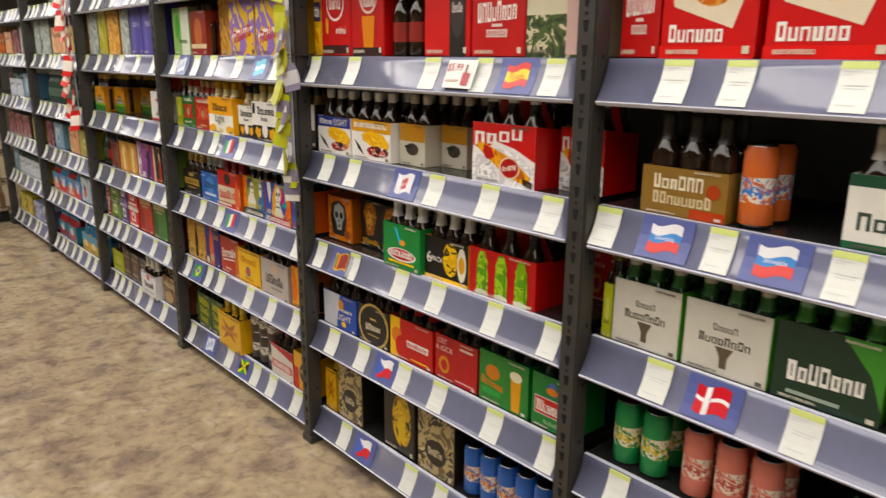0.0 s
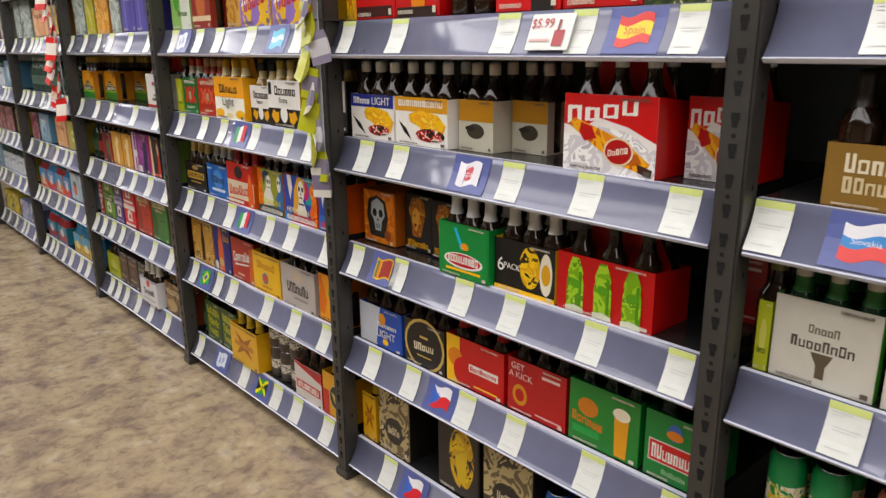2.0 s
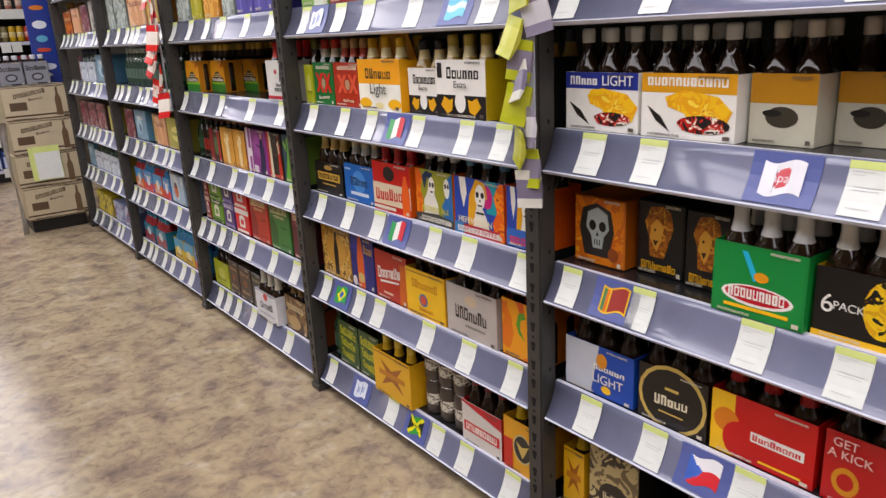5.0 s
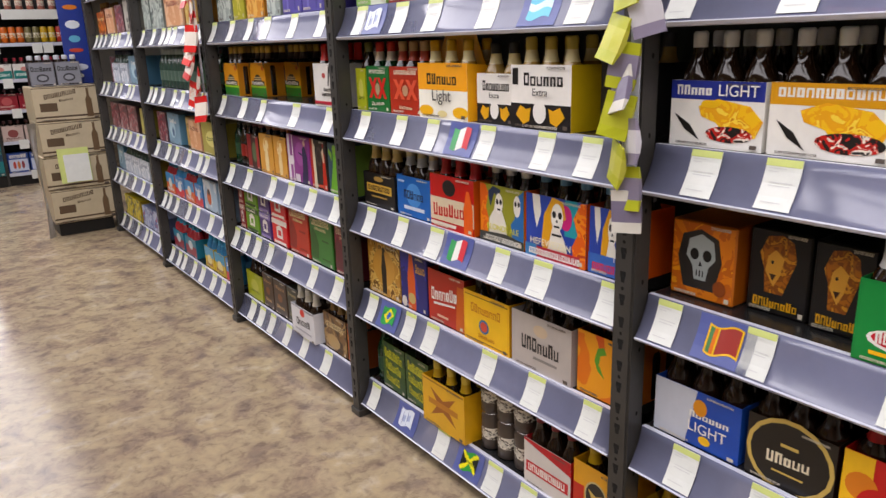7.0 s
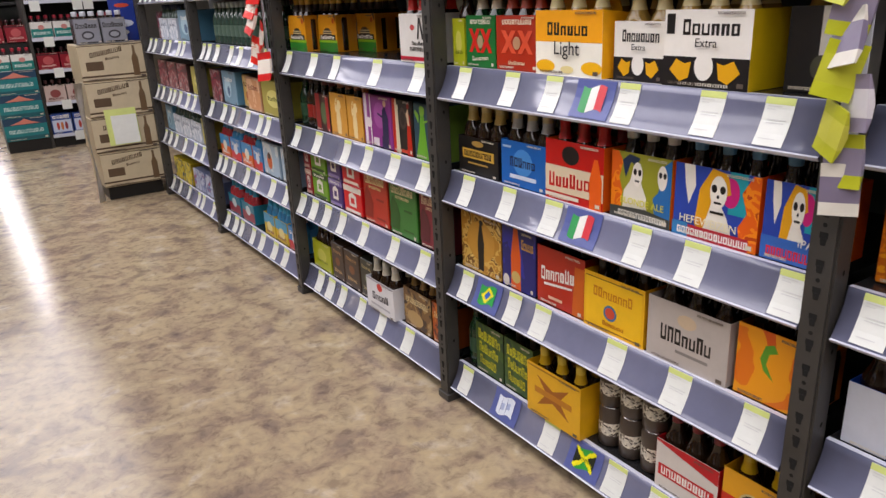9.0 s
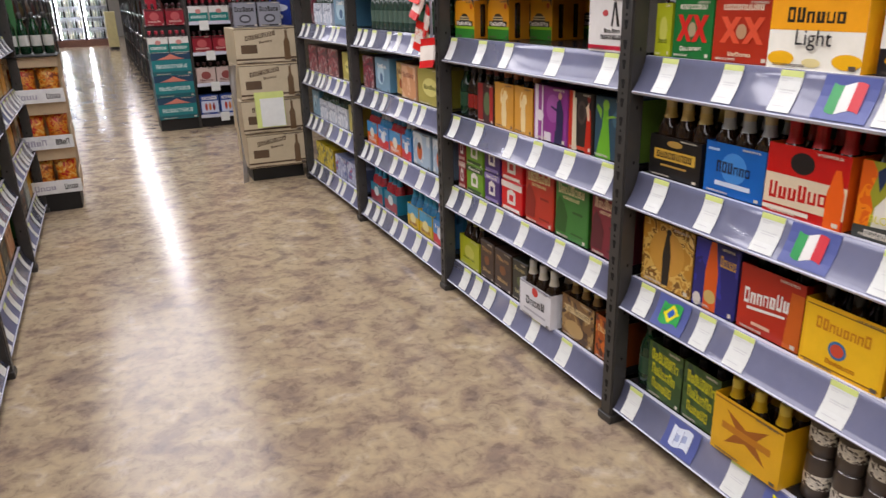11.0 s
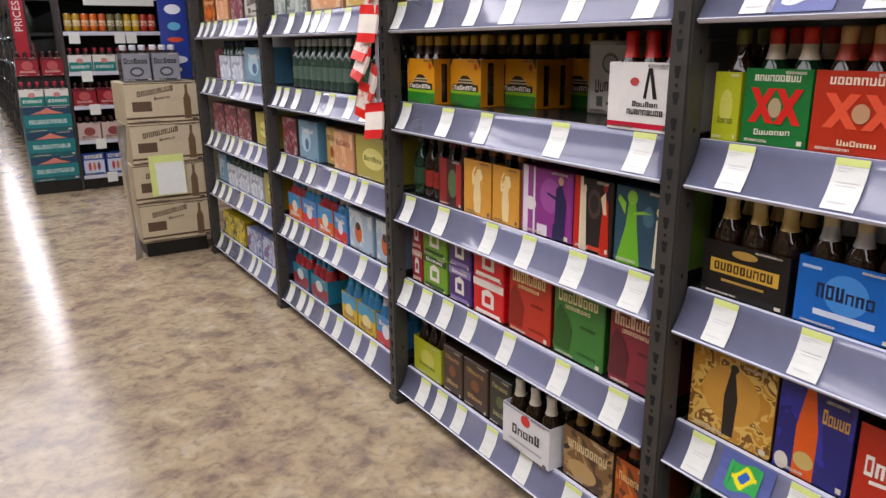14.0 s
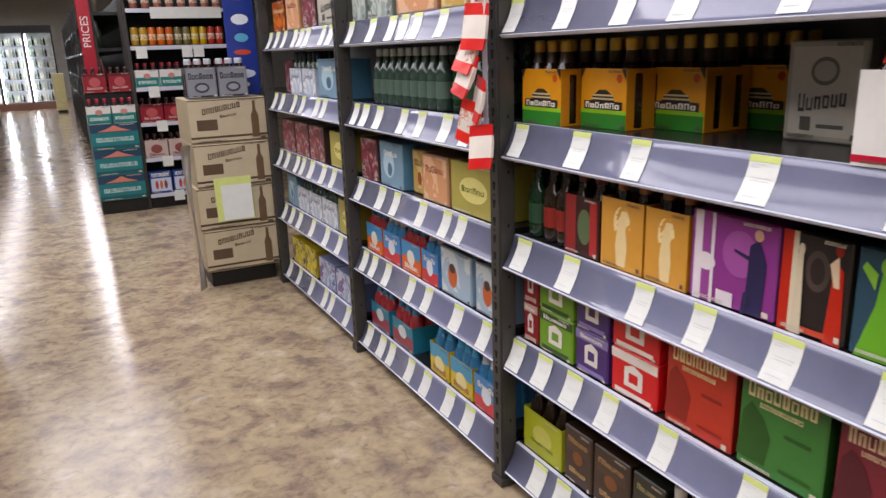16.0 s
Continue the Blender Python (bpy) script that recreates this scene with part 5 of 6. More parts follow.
style("grey_red_pack", "closed", 0.17, "#5a4448", [("r", 0.5, 0.5, 1, 1, art("#4a383c", "#8a3a44", "#b09a98", "#2c2024", scale=20))], side="#3a2a2c", label="dark carton with a red and grey print", cat="carton")
style("white_lined", "basket", 0.13, "#b9c0cc", [("r", 0.5, 0.5, 1, 1, art("#b8c0cc", "#dde0e6", "#8a96a8", scale=16)), ("b", 0.5, 0.7, 0.7, 0.14, "#4a5a78", 6)], glass="white", cap="#2c3448", handle=False, label="pale bottle carrier with frosted bottles")
style("yellow_pack", "closed", 0.15, "#c9b23a", [("r", 0.5, 0.5, 1, 1, art("#c8b03a", "#e0d068", "#3a4a6a", "#a8902c", scale=14))], side="#a8923a", label="yellow and dark printed carton", cat="carton")
style("lilac_pack", "closed", 0.14, "#8f98bb", [("r", 0.5, 0.5, 1, 1, art("#8f98ba", "#c8cede", "#5a6aa0", "#b85a74", scale=14))], side="#707aa0", label="lilac and white printed carton", cat="carton")
style("gold_kalik", "closed", 0.22, "#d8a92c", [("r", 0.5, 0.5, 1, 1, art("#dcb034", "#8a6ab0", "#e8c858", "#d8a028", scale=9)), ("p", 0.5, 0.34, 0.9, 0.24, W, [(-.5, -.2), (.4, .3), (.5, .6), (-.4, .3)]), ("b", 0.5, 0.36, 0.72, 0.2, "#b82a2c", 5, 0.14)], side="#c89a28", label="gold carton with a slanted red and white name", cat="carton")
style("white_green_bottle", "basket", 0.2, "#8fb86a", [("r", 0.75, 0.5, 0.5, 1, "#d6dccb"), ("e", 0.3, 0.6, 0.3, 0.5, "#4f9c3c"), ("b", 0.6, 0.3, 0.5, 0.1, "#4a6a3a", 5)], glass="green", cap="#b03a2c", handle=False, label="pale green bottle carrier")
style("red_brown_bottle", "basket", 0.18, "#8a2c24", [("e", 0.5, 0.5, 0.5, 0.7, "#b8663a"), ("r", 0.5, 0.2, 1, 0.1, "#d8c0a0")], cap="#3a2420", handle=False, label="brown-red bottle carrier")
style("purple_tall", "closed", 0.24, "#5a52a0", [("r", 0.3, 0.5, 0.1, 0.9, "#7a74bc"), ("b", 0.55, 0.6, 0.5, 0.1, "#d0cce8", 6), ("r", 0.7, 0.4, 0.06, 0.7, "#46408a")], side="#443c86", label="tall purple carton", cat="carton")
style("olive_tall", "closed", 0.23, "#a8a23c", [("r", 0.5, 0.5, 1, 1, art("#a8a43c", "#c8c06a", "#7f8a3a", scale=10))], side="#8a8434", label="tall olive-yellow carton", cat="carton")
style("grey_tall", "closed", 0.22, "#9aa39c", [("r", 0.5, 0.5, 1, 1, art("#98a29c", "#c0c8c0", "#78827c", "#3a4440", scale=14))], side="#7a827c", label="tall grey-green carton", cat="carton")
style("orange_tall", "closed", 0.22, "#c88a3a", [("r", 0.5, 0.5, 1, 1, art("#c88a3c", "#e0b060", "#a86a2a", "#d8d0b8", scale=12))], side="#a8702c", label="tall orange carton", cat="carton")

ROWS = {
    "A1": [(-0.03, -0.125, "red_star"), (-0.125, -0.33, "red_snack"), (-0.34, -0.56, "red_snack"), (-0.57, -0.79, "red_snack"), (-0.8, -1.0, "red_circle"), (-1.0, -1.18, "forest")],
    "A2": [(-0.11, -0.31, "gold_pheasant"), (-0.315, -0.385, "orange_blue_can"), (-0.52, -0.73, "white_red_seal"), (-0.74, -0.94, "white_red_seal"), (-0.96, -1.16, "dark_green")],
    "A3": [(-0.035, -0.06, "lime_low"), (-0.061, -0.235, "white_elephant"), (-0.241, -0.43, "white_elephant"), (-0.437, -0.63, "dark_green"), (-0.64, -0.83, "dark_green"), (-0.84, -1.03, "white_elephant")],
    "A4": [(-0.069, -0.22, "green_cans"), (-0.25, -0.48, "pink_cans"), (-0.6, -0.8, "green_cans"), (-0.82, -1.1, "green_glass")],
    "A5": [(-0.05, -0.3, "dark_gold_tall"), (-0.3, -0.55, "tall_brown_art"), (-0.6, -0.9, "blue_cans")],
    "B1": [(1.185, 1.143, "yellow_mini"), (1.143, 0.971, "red_circle"), (0.971, 0.8, "red_bock"), (0.79, 0.64, "dark_bottles"), (0.619, 0.431, "red_black_bottle"), (0.431, 0.239, "red_star"), (0.239, 0.04, "forest")],
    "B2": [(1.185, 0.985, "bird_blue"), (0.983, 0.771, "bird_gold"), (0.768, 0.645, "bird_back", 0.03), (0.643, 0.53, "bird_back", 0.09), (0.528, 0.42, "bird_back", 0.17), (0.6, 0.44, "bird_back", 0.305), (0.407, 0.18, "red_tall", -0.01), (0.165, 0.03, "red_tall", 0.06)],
    "B3": [(1.185, 1.035, "orange_skull", 0.03), (1.03, 0.905, "black_lion", 0.06), (0.9, 0.79, "black_lion", 0.05), (0.791, 0.607, "green_parrot", -0.02), (0.607, 0.415, "black_gold6", -0.005), (0.415, 0.165, "red_lime", -0.005), (0.16, 0.04, "red_seal", 0.2)],
    "B4": [(1.185, 0.975, "blue_light"), (0.967, 0.791, "black_oval"), (0.788, 0.57, "red_sun"), (0.563, 0.375, "red_seal"), (0.371, 0.18, "green_glass"), (0.172, 0.03, "green_red")],
    "B5": [(1.19, 1.12, "yellow_cross"), (1.105, 0.955, "tall_brown_art"), (0.83, 0.66, "dark_gold_tall"), (0.645, 0.47, "tall_brown_art"), (0.45, 0.1, "blue_cans")],
    "C0": [(2.38, 2.15, "grey_tall"), (2.1, 1.9, "orange_tall"), (1.85, 1.6, "red_star"), (1.55, 1.3, "grey_tall")],
    "C1": [(2.38, 2.2, "white_green_bottle"), (2.19, 2.03, "red_brown_bottle"), (2.01, 1.83, "orange_tall", 0.05), (1.81, 1.6, "gold_kalik"), (1.595, 1.375, "gold_kalik"), (1.36, 1.26, "yellow_mini")],
    "C2": [(2.41, 2.35, "lime_low"), (2.345, 2.208, "xx_green"), (2.208, 2.032, "xx_red"), (2.032, 1.80, "yellow_white_light", -0.015), (1.785, 1.64, "white_black_small"), (1.636, 1.43, "white_black_crown", -0.015), (1.4, 1.26, "black_open", 0.04)],
    "C3": [(2.404, 2.205, "black_gold_label"), (2.196, 2.005, "mid_blue"), (2.0, 1.79, "red_eagle", -0.01), (1.78, 1.6, "skull_art"), (1.598, 1.39, "blue_skull_art"), (1.386, 1.255, "blue_skull_ipa")],
    "C4": [(2.405, 2.2, "sunburst"), (2.198, 2.048, "violet_bottle"), (2.044, 1.855, "red_script"), (1.852, 1.648, "yellow_seal", -0.01), (1.644, 1.42, "grey_gothic", -0.01), (1.415, 1.255, "orange_pepper")],
    "C5": [(2.41, 2.35, "green_bottles"), (2.344, 2.2, "green_yellow_script"), (2.198, 2.06, "green_yellow_script"), (2.055, 1.83, "yellow_cross", -0.03), (1.82, 1.6, "silver_cans"), (1.596, 1.415, "red_white_stripe", -0.01), (1.41, 1.256, "yellow_eagle", -0.01)],
    "D0": [(3.62, 3.4, "grey_tall"), (3.35, 3.15, "olive_tall"), (3.1, 2.9, "orange_tall"), (2.85, 2.6, "purple_tall")],
    "D1": [(3.62, 3.45, "grey_tall"), (3.43, 3.3, "olive_tall"), (3.28, 3.1, "orange_tall"), (3.07, 2.95, "grey_tall"), (2.93, 2.77, "purple_tall"), (2.765, 2.6, "purple_tall")],
    "D2": [(3.625, 3.45, "orange_green_band"), (3.44, 3.27, "orange_green_band", 0.05), (3.3, 3.12, "orange_green_band", 0.14), (3.2, 3.02, "orange_green_band", 0.285), (2.96, 2.79, "white_vintage", 0.18), (2.73, 2.6, "white_vintage", 0.22), (2.68, 2.49, "white_apple", -0.02)],
    "D3": [(3.625, 3.56, "green_bottles"), (3.55, 3.44, "dark_bottles"), (3.436, 3.295, "red_dark_pair"), (3.29, 3.145, "amber_figure"), (3.142, 3.014, "amber_figure"), (3.012, 2.80, "purple_figure"), (2.797, 2.664, "black_red_figure"), (2.66, 2.485, "green_figure")],
    "D5": [(3.622, 3.43, "lime_low"), (3.422, 3.3, "brown_cider"), (3.298, 3.155, "brown_cider"), (3.15, 3.036, "olive_cider"), (3.034, 2.815, "white_cidre", -0.035), (2.802, 2.61, "tan_cider"), (2.605, 2.48, "rust_cider")],
    "E1": [(4.84, 4.7, "grey_tall"), (4.68, 4.45, "grey_tall"), (4.42, 4.1, "peach_box"), (4.08, 3.9, "tan_box"), (3.88, 3.72, "orange_tall")],
    "E2": [(4.83, 4.72, "sky_box", 0.1), (4.7, 4.1, "frost_bottles"), (4.09, 3.75, "green_bottles", 0.02)],
    "E3": [(4.84, 4.66, "grey_red_pack"), (4.64, 4.42, "sky_box"), (4.4, 4.28, "tan_box", 0.03), (4.26, 4.06, "peach_box"), (4.05, 3.75, "lemon_box")],
    "E4": [(4.83, 4.66, "orange_cooler"), (4.65, 4.48, "blue_red_cooler"), (4.47, 4.3, "orange_cooler"), (4.29, 4.16, "blue_red_cooler"), (4.14, 3.92, "pale_blue_box"), (3.9, 3.71, "pale_blue_box")],
    "E5": [(4.83, 4.63, "teal_cooler"), (4.6, 4.4, "teal_cooler"), (4.25, 4.1, "yellow_cooler"), (4.09, 3.93, "yellow_cooler"), (3.92, 3.76, "blue_red_cooler")],
    "F1": [(6.03, 5.8, "rust_cider"), (5.78, 5.55, "peach_box"), (5.5, 5.3, "grey_red_pack"), (5.28, 5.0, "white_vintage")],
    "F2": [(6.02, 5.85, "grey_red_pack", 0.04), (5.8, 5.6, "white_lined"), (5.58, 5.38, "white_lined"), (5.34, 5.0, "sky_box")],
    "F3": [(6.03, 5.8, "grey_red_pack"), (5.79, 5.56, "grey_red_pack"), (5.55, 5.32, "grey_red_pack"), (5.24, 4.96, "lemon_box")],
    "F4": [(6.03, 5.85, "sky_box"), (5.84, 5.64, "white_lined"), (5.63, 5.43, "white_lined"), (5.42, 5.2, "white_lined"), (5.18, 4.95, "lemon_box")],
    "F5": [(6.03, 5.8, "yellow_pack"), (5.79, 5.6, "yellow_pack"), (5.55, 5.3, "lilac_pack"), (5.29, 4.95, "lilac_pack")],
}
for row, packs in ROWS.items():
    for p in packs:
        place(p[2], 0.022 + (p[3] if len(p) > 3 else 0.0), p[0], p[1], SHELF_Z[int(row[1])] + 0.002)
# small cartons stacked two high, then the tall ones beside them
for lvl in (0, 1):
    for ya, yb, nm in ((3.62, 3.55, "stack_red"), (3.545, 3.39, "stack_green"), (3.38, 3.25, "stack_purple"), (3.24, 3.08, "stack_scarlet")):
        place(nm, 0.022, ya, yb, SHELF_Z[4] + 0.002 + lvl * 0.119)
for ya, yb, nm in ((3.06, 2.87, "horse_red"), (2.862, 2.668, "horse_green"), (2.655, 2.48, "horse_wine")):
    place(nm, 0.022, ya, yb, SHELF_Z[4] + 0.002)

# goods on the shelves across the aisle; darker pack colours stand in for shade
pool = ["grey_tall", "olive_tall", "orange_tall", "tan_box", "peach_box", "lemon_box", "brown_cider", "olive_cider", "grey_red_pack", "tan_cider", "rust_cider", "forest", "sunburst", "lime_low", "horse_green", "yellow_seal"]
rr = random.Random(21)
for k in range(4):
    for lv in range(6):
        y = (k + 2) * BAY - 0.05
        while y - 0.2 > (k + 1) * BAY + 0.03:
            wdt = rr.uniform(0.15, 0.22)
            place(rr.choice(pool), LX - 0.022, y - wdt, y, SHELF_Z[lv] + 0.002, sign=-1)
            y -= wdt + rr.uniform(0.003, 0.03)


# ---------------------------------------------------------------- hanging strips and cards
def bend_card(w, h, mats, r):
    """A small hanging packet, slightly curled."""
    bm = bmesh.new()
    n, th = 4, 0.006
    rows = []
    for i in range(n + 1):
        v = i / n
        cx = 0.010 * math.sin(v * 2.4)
        fat = th * math.sin(math.pi * min(max(v, 0.08), 0.92))
        rows.append([bm.verts.new(p) for p in ((cx - fat, -w / 2, -v * h), (cx - fat * 1.4, 0, -v * h), (cx - fat, w / 2, -v * h), (cx + fat, w / 2, -v * h), (cx + fat, -w / 2, -v * h))])
    for i, (a, b) in enumerate(zip(rows, rows[1:])):
        for k in range(5):
            bm.faces.new([a[k], a[(k + 1) % 5], b[(k + 1) % 5], b[k]]).material_index = 0 if i in (0, n - 1) else 1
    bm.faces.new(rows[0])
    bm.faces.new(rows[-1][::-1])
    bmesh.ops.recalc_face_normals(bm, faces=bm.faces[:])
    return mesh_of("packet", bm, mats)


def hanging_strip(x, y, z0, z1, step, size, looks, label, seed, face=1):
    r = random.Random(seed)
    st = thing("clip_strip", (x, y, 0), label, "clip strip", "hanging clip strips")
    bm = bmesh.new()
    box(bm, 0.012, 0.0135, -0.012, 0.012, z0, z1 + 0.06)
    part("strip", bm, LIP, st, "clear plastic strip")
    part("hook", soft_box(*sorted((0.006 * face, 0.105 * face)), -0.006, 0.006, 1.432, 1.4365, 0.0006), STEEL, st, "metal clip on the shelf edge")
    meshes = [bend_card(size[0], size[1], [card(a), b if not isinstance(b, str) else card(b)], r) for a, b in looks]
    z, i = z1, 0
    while z - size[1] > z0 - 0.06:
        p = part("packet", meshes[i % len(meshes)], None, st, loc=(r.uniform(-0.02, 0.0), r.uniform(-0.022, 0.022), z))
        p.rotation_euler = (radians(r.uniform(-16, 16)), radians(r.uniform(2, 22)) * face, radians(r.uniform(-30, 30) + (180 if face < 0 else 0)))
        z -= step
        i += 1
    return st


REDART = art("#e2dad0", "#e6ddd2", "#d08a6a", "#e6ddd2", "#c8302a", scale=40)
hanging_strip(-0.075, 3.675, 1.04, 1.98, 0.062, (0.074, 0.118), [("#cf2a26", "#e8dfd4"), ("#d8362e", REDART), ("#c42420", "#e4dbd0")], "strip of red and white packets clipped to the shelf edge", 3)
hanging_strip(-0.085, 1.195, 1.0, 2.0, 0.046, (0.058, 0.085), [("#b4b840", "#8a8296"), ("#d6d2c8", "#7a7288"), ("#b0b43c", "#b8ba48"), ("#8a8296", "#cfccd2"), ("#b4b840", "#c4c458")], "strip of yellow-green and grey packets clipped to the shelf edge", 5)
hanging_strip(-1.735, 3.42, 0.98, 1.9, 0.05, (0.05, 0.12), [("#b8343c", art("#b83a40", "#d87a7c", "#3a2a2a", scale=40)), ("#c85a60", "#3c3434")], "strip of pink and red packets clipped to the shelf edge", 9, -1)

sale = thing("price_card", (-0.036, 0.42, 1.353), "white sale card with red print on the ticket channel", "price card")
bm = soft_box(-0.002, 0.0, -0.055, 0.055, 0.0, 0.076, 0.0005)
bmesh.ops.rotate(bm, verts=bm.verts[:], cent=(0, 0, 0), matrix=Matrix.Rotation(radians(23), 3, "Y"))
part("card", bm, TICKET, sale)
me = text_faces("$5.99", 0.026)
for v in me.vertices:
    v.co = (0.424 * (0.052 + v.co.y) - 0.0042, 0.022 - v.co.x, 0.052 + v.co.y)
me.materials.clear()
me.materials.append(card("#b8343a"))
part("printed_word", me, None, sale, "red printed price")
for nm, yy, zz, w, h, c in (("printed_carton", -0.026, 0.024, 0.026, 0.03, "#a83238"), ("printed_bottle", -0.022, 0.048, 0.006, 0.022, "#8a2a2a"), ("printed_bar", 0.022, 0.02, 0.05, 0.005, "#d8b0a8")):
    bm = bmesh.new()
    bm.faces.new([bm.verts.new((z2 * 0.424 - 0.0042, y2, z2)) for y2, z2 in ((yy - w / 2, zz - h / 2), (yy + w / 2, zz - h / 2), (yy + w / 2, zz + h / 2), (yy - w / 2, zz + h / 2))])
    part(nm, bm, card(c), sale)


# ---------------------------------------------------------------- goods that face down the aisle
def facing(ob, x, y, z):
    """Turn a thing built for the side shelf so that its front looks back along the aisle."""
    ob.location = (x, y, z)
    ob.rotation_euler = (0, 0, radians(90))
    return ob


def face_pack(name, xc, w, y, z, d=0.135):
    before = set(o.name for o in scene.collection.objects)
    place(name, 0.0, w / 2, -w / 2, 0.0, d)
    for o in [o for o in scene.collection.objects if o.name not in before and o.parent is None]:
        px, py = o.location.x, o.location.y
        o.location = (xc - py, y + px, z)
        o.rotation_euler = (0, 0, radians(90))


BROWN = "#4f3d2c"
style("kraft_case", "closed", 0.245, "#c3b498", [("r", 0.5, 0.5, 0.98, 0.97, "#c6b99e"), ("r", 0.5, 0.14, 1, 0.05, BROWN), ("r", 0.5, 0.97, 1, 0.02, BROWN), ("r", 0.5, 0.03, 1, 0.025, BROWN), ("b", 0.42, 0.78, 0.5, 0.13, BROWN, 9, 0.14), ("b", 0.5, 0.62, 0.22, 0.07, BROWN, 6, 0.05), ("r", 0.22, 0.42, 0.26, 0.24, "#5a4836"), ("p", 0.84, 0.5, 0.1, 0.84, "#6a543c", [(-.5, -.5), (.5, -.5), (.5, .1), (.2, .25), (.2, .5), (-.2, .5), (-.2, .25), (-.5, .1)])], side="#b8a98c", label="tan cardboard beer case with brown print stacked on others", cat="case")
base = solo("pallet_base", soft_box(-0.19, 0.19, 0.0, 0.36, 0, 0.1, 0.004), KICK, (-0.23, 6.24, 0), "black base under the stacked beer cases", "base")
for i in range(4):
    face_pack("kraft_case", -0.235 + (0.004, -0.006, 0.003, 0.0)[i], 0.445 / 0.965 * 0.965, 6.19 + (0, 0.006, 0.002, 0.01)[i], 0.102 + i * 0.2475, 0.42)
style("grey_black_pack", "basket", 0.165, "#6f7078", [("r", 0.5, 0.5, 0.94, 0.94, "#8c8e96"), ("b", 0.5, 0.72, 0.84, 0.2, K, 7), ("e", 0.5, 0.34, 0.5, 0.34, "#3a3a40"), ("e", 0.5, 0.34, 0.36, 0.2, "#9a9ca4"), ("r", 0.5, 0.06, 0.7, 0.05, K)], cap="#b8bac0", side="#55565e", handle=False, label="grey and black bottle carrier on top of the beer cases")
face_pack("grey_black_pack", -0.36, 0.165, 6.2, 1.096)
face_pack("grey_black_pack", -0.19, 0.165, 6.2, 1.096)

bn = thing("banner", (-0.09, 6.33, 1.096), "blue upright sign with small coloured logos", "banner")
part("board", soft_box(-0.085, 0.085, 0.0, 0.012, 0.0, 1.0, 0.003), card("#24398c"), bn)
for zz, w, h, c in ((0.06, 0.05, 0.03, W), (0.12, 0.13, 0.05, "#d8dcea"), (0.24, 0.1, 0.03, "#c8503a"), (0.32, 0.08, 0.05, "#6ab0d0"), (0.42, 0.1, 0.06, "#e8ecf4"), (0.54, 0.1, 0.035, "#d8803a"), (0.64, 0.09, 0.06, "#c86a5a"), (0.76, 0.12, 0.04, "#e8ecf4"), (0.86, 0.12, 0.05, "#e8ecf4")):
    bm = bmesh.new()
    n = 10
    bm.faces.new([bm.verts.new((w / 2 * math.cos(2 * math.pi * i / n), -0.0015, zz + h / 2 * math.sin(2 * math.pi * i / n))) for i in range(n)])
    part("printed_logo", bm, card(c), bn)

tc = thing("price_card", (-0.255, 6.165, 0.40), "lime and white price card leaning on the beer cases", "price card")
bm = bmesh.new()
box(bm, -0.105, 0.105, 0.0, 0.003, 0.0, 0.25)
bmesh.ops.rotate(bm, verts=bm.verts[:], cent=(0, 0, 0), matrix=Matrix.Rotation(radians(-5), 3, "X"))
part("card", bm, LIME, tc, "lime-green backing card")
bm = bmesh.new()
box(bm, -0.07, 0.1, -0.003, -0.001, 0.005, 0.205)
bmesh.ops.rotate(bm, verts=bm.verts[:], cent=(0, 0, 0), matrix=Matrix.Rotation(radians(-5), 3, "X"))
part("sheet", bm, TICKET, tc, "white paper sheet")

bm = bmesh.new()
rows = []
for i in range(9):
    v = i / 8
    rows.append([bm.verts.new((0.014 * math.sin(v * 5 + q) + (q - 1) * 0.02, 0.03 * (q - 1) + 0.006 * math.sin(v * 9), 0.003 + v * 0.84)) for q in range(3)])
for a, b in zip(rows, rows[1:]):
    for k in range(2):
        bm.faces.new([a[k], a[k + 1], b[k + 1], b[k]]).smooth = True
bmesh.ops.solidify(bm, geom=bm.faces[:], thickness=0.002)
solo("plastic_wrap", bm, surf("white_plastic_film", (0.7, 0.7, 0.72), 0.25), (-0.482, 6.22, 0), "loose white plastic film hanging beside the cases", "plastic wrap")

# end display beyond the cross aisle
style("teal_case", "closed", 0.22, "#1f7278", [("r", 0.5, 0.5, 1, 1, "#22777c"), ("r", 0.5, 0.84, 1, 0.32, "#1c3f5a"), ("p", 0.5, 0.8, 0.7, 0.3, "#d08474", [(-.5, -.3), (-.2, .1), (0, .5), (.2, .1), (.5, -.3)]), ("b", 0.5, 0.4, 0.8, 0.17, "#bcd4d0", 12), ("r", 0.5, 0.1, 1, 0.14, "#1b565f")], side="#17525c", label="teal and navy beer case stacked at the aisle end", cat="case")
style("teal_pack", "basket", 0.15, "#e2dfda", [("r", 0.5, 0.3, 1, 0.55, "#1f7a74"), ("e", 0.5, 0.66, 0.3, 0.3, "#c88a84"), ("b", 0.5, 0.3, 0.8, 0.18, "#cfe0da", 10)], cap="#9c2a38", neck="#40282a", handle=False, label="teal and white bottle carrier at the aisle end")
style("wine_pack", "basket", 0.16, "#8a1c2a", [("e", 0.5, 0.55, 0.5, 0.5, "#b85a5c"), ("b", 0.5, 0.25, 0.7, 0.14, "#d8b0a8", 8), ("r", 0.5, 0.92, 1, 0.1, "#4a1018")], cap="#3a1c20", handle=False, label="dark red bottle carrier at the aisle end")
style("pale_pack", "basket", 0.16, "#c8b4ac", [("e", 0.5, 0.5, 0.5, 0.5, "#8a4a48"), ("b", 0.5, 0.2, 0.7, 0.14, "#6a3a3a", 8)], cap="#4a2c2c", handle=False, label="pale pink bottle carrier at the aisle end")
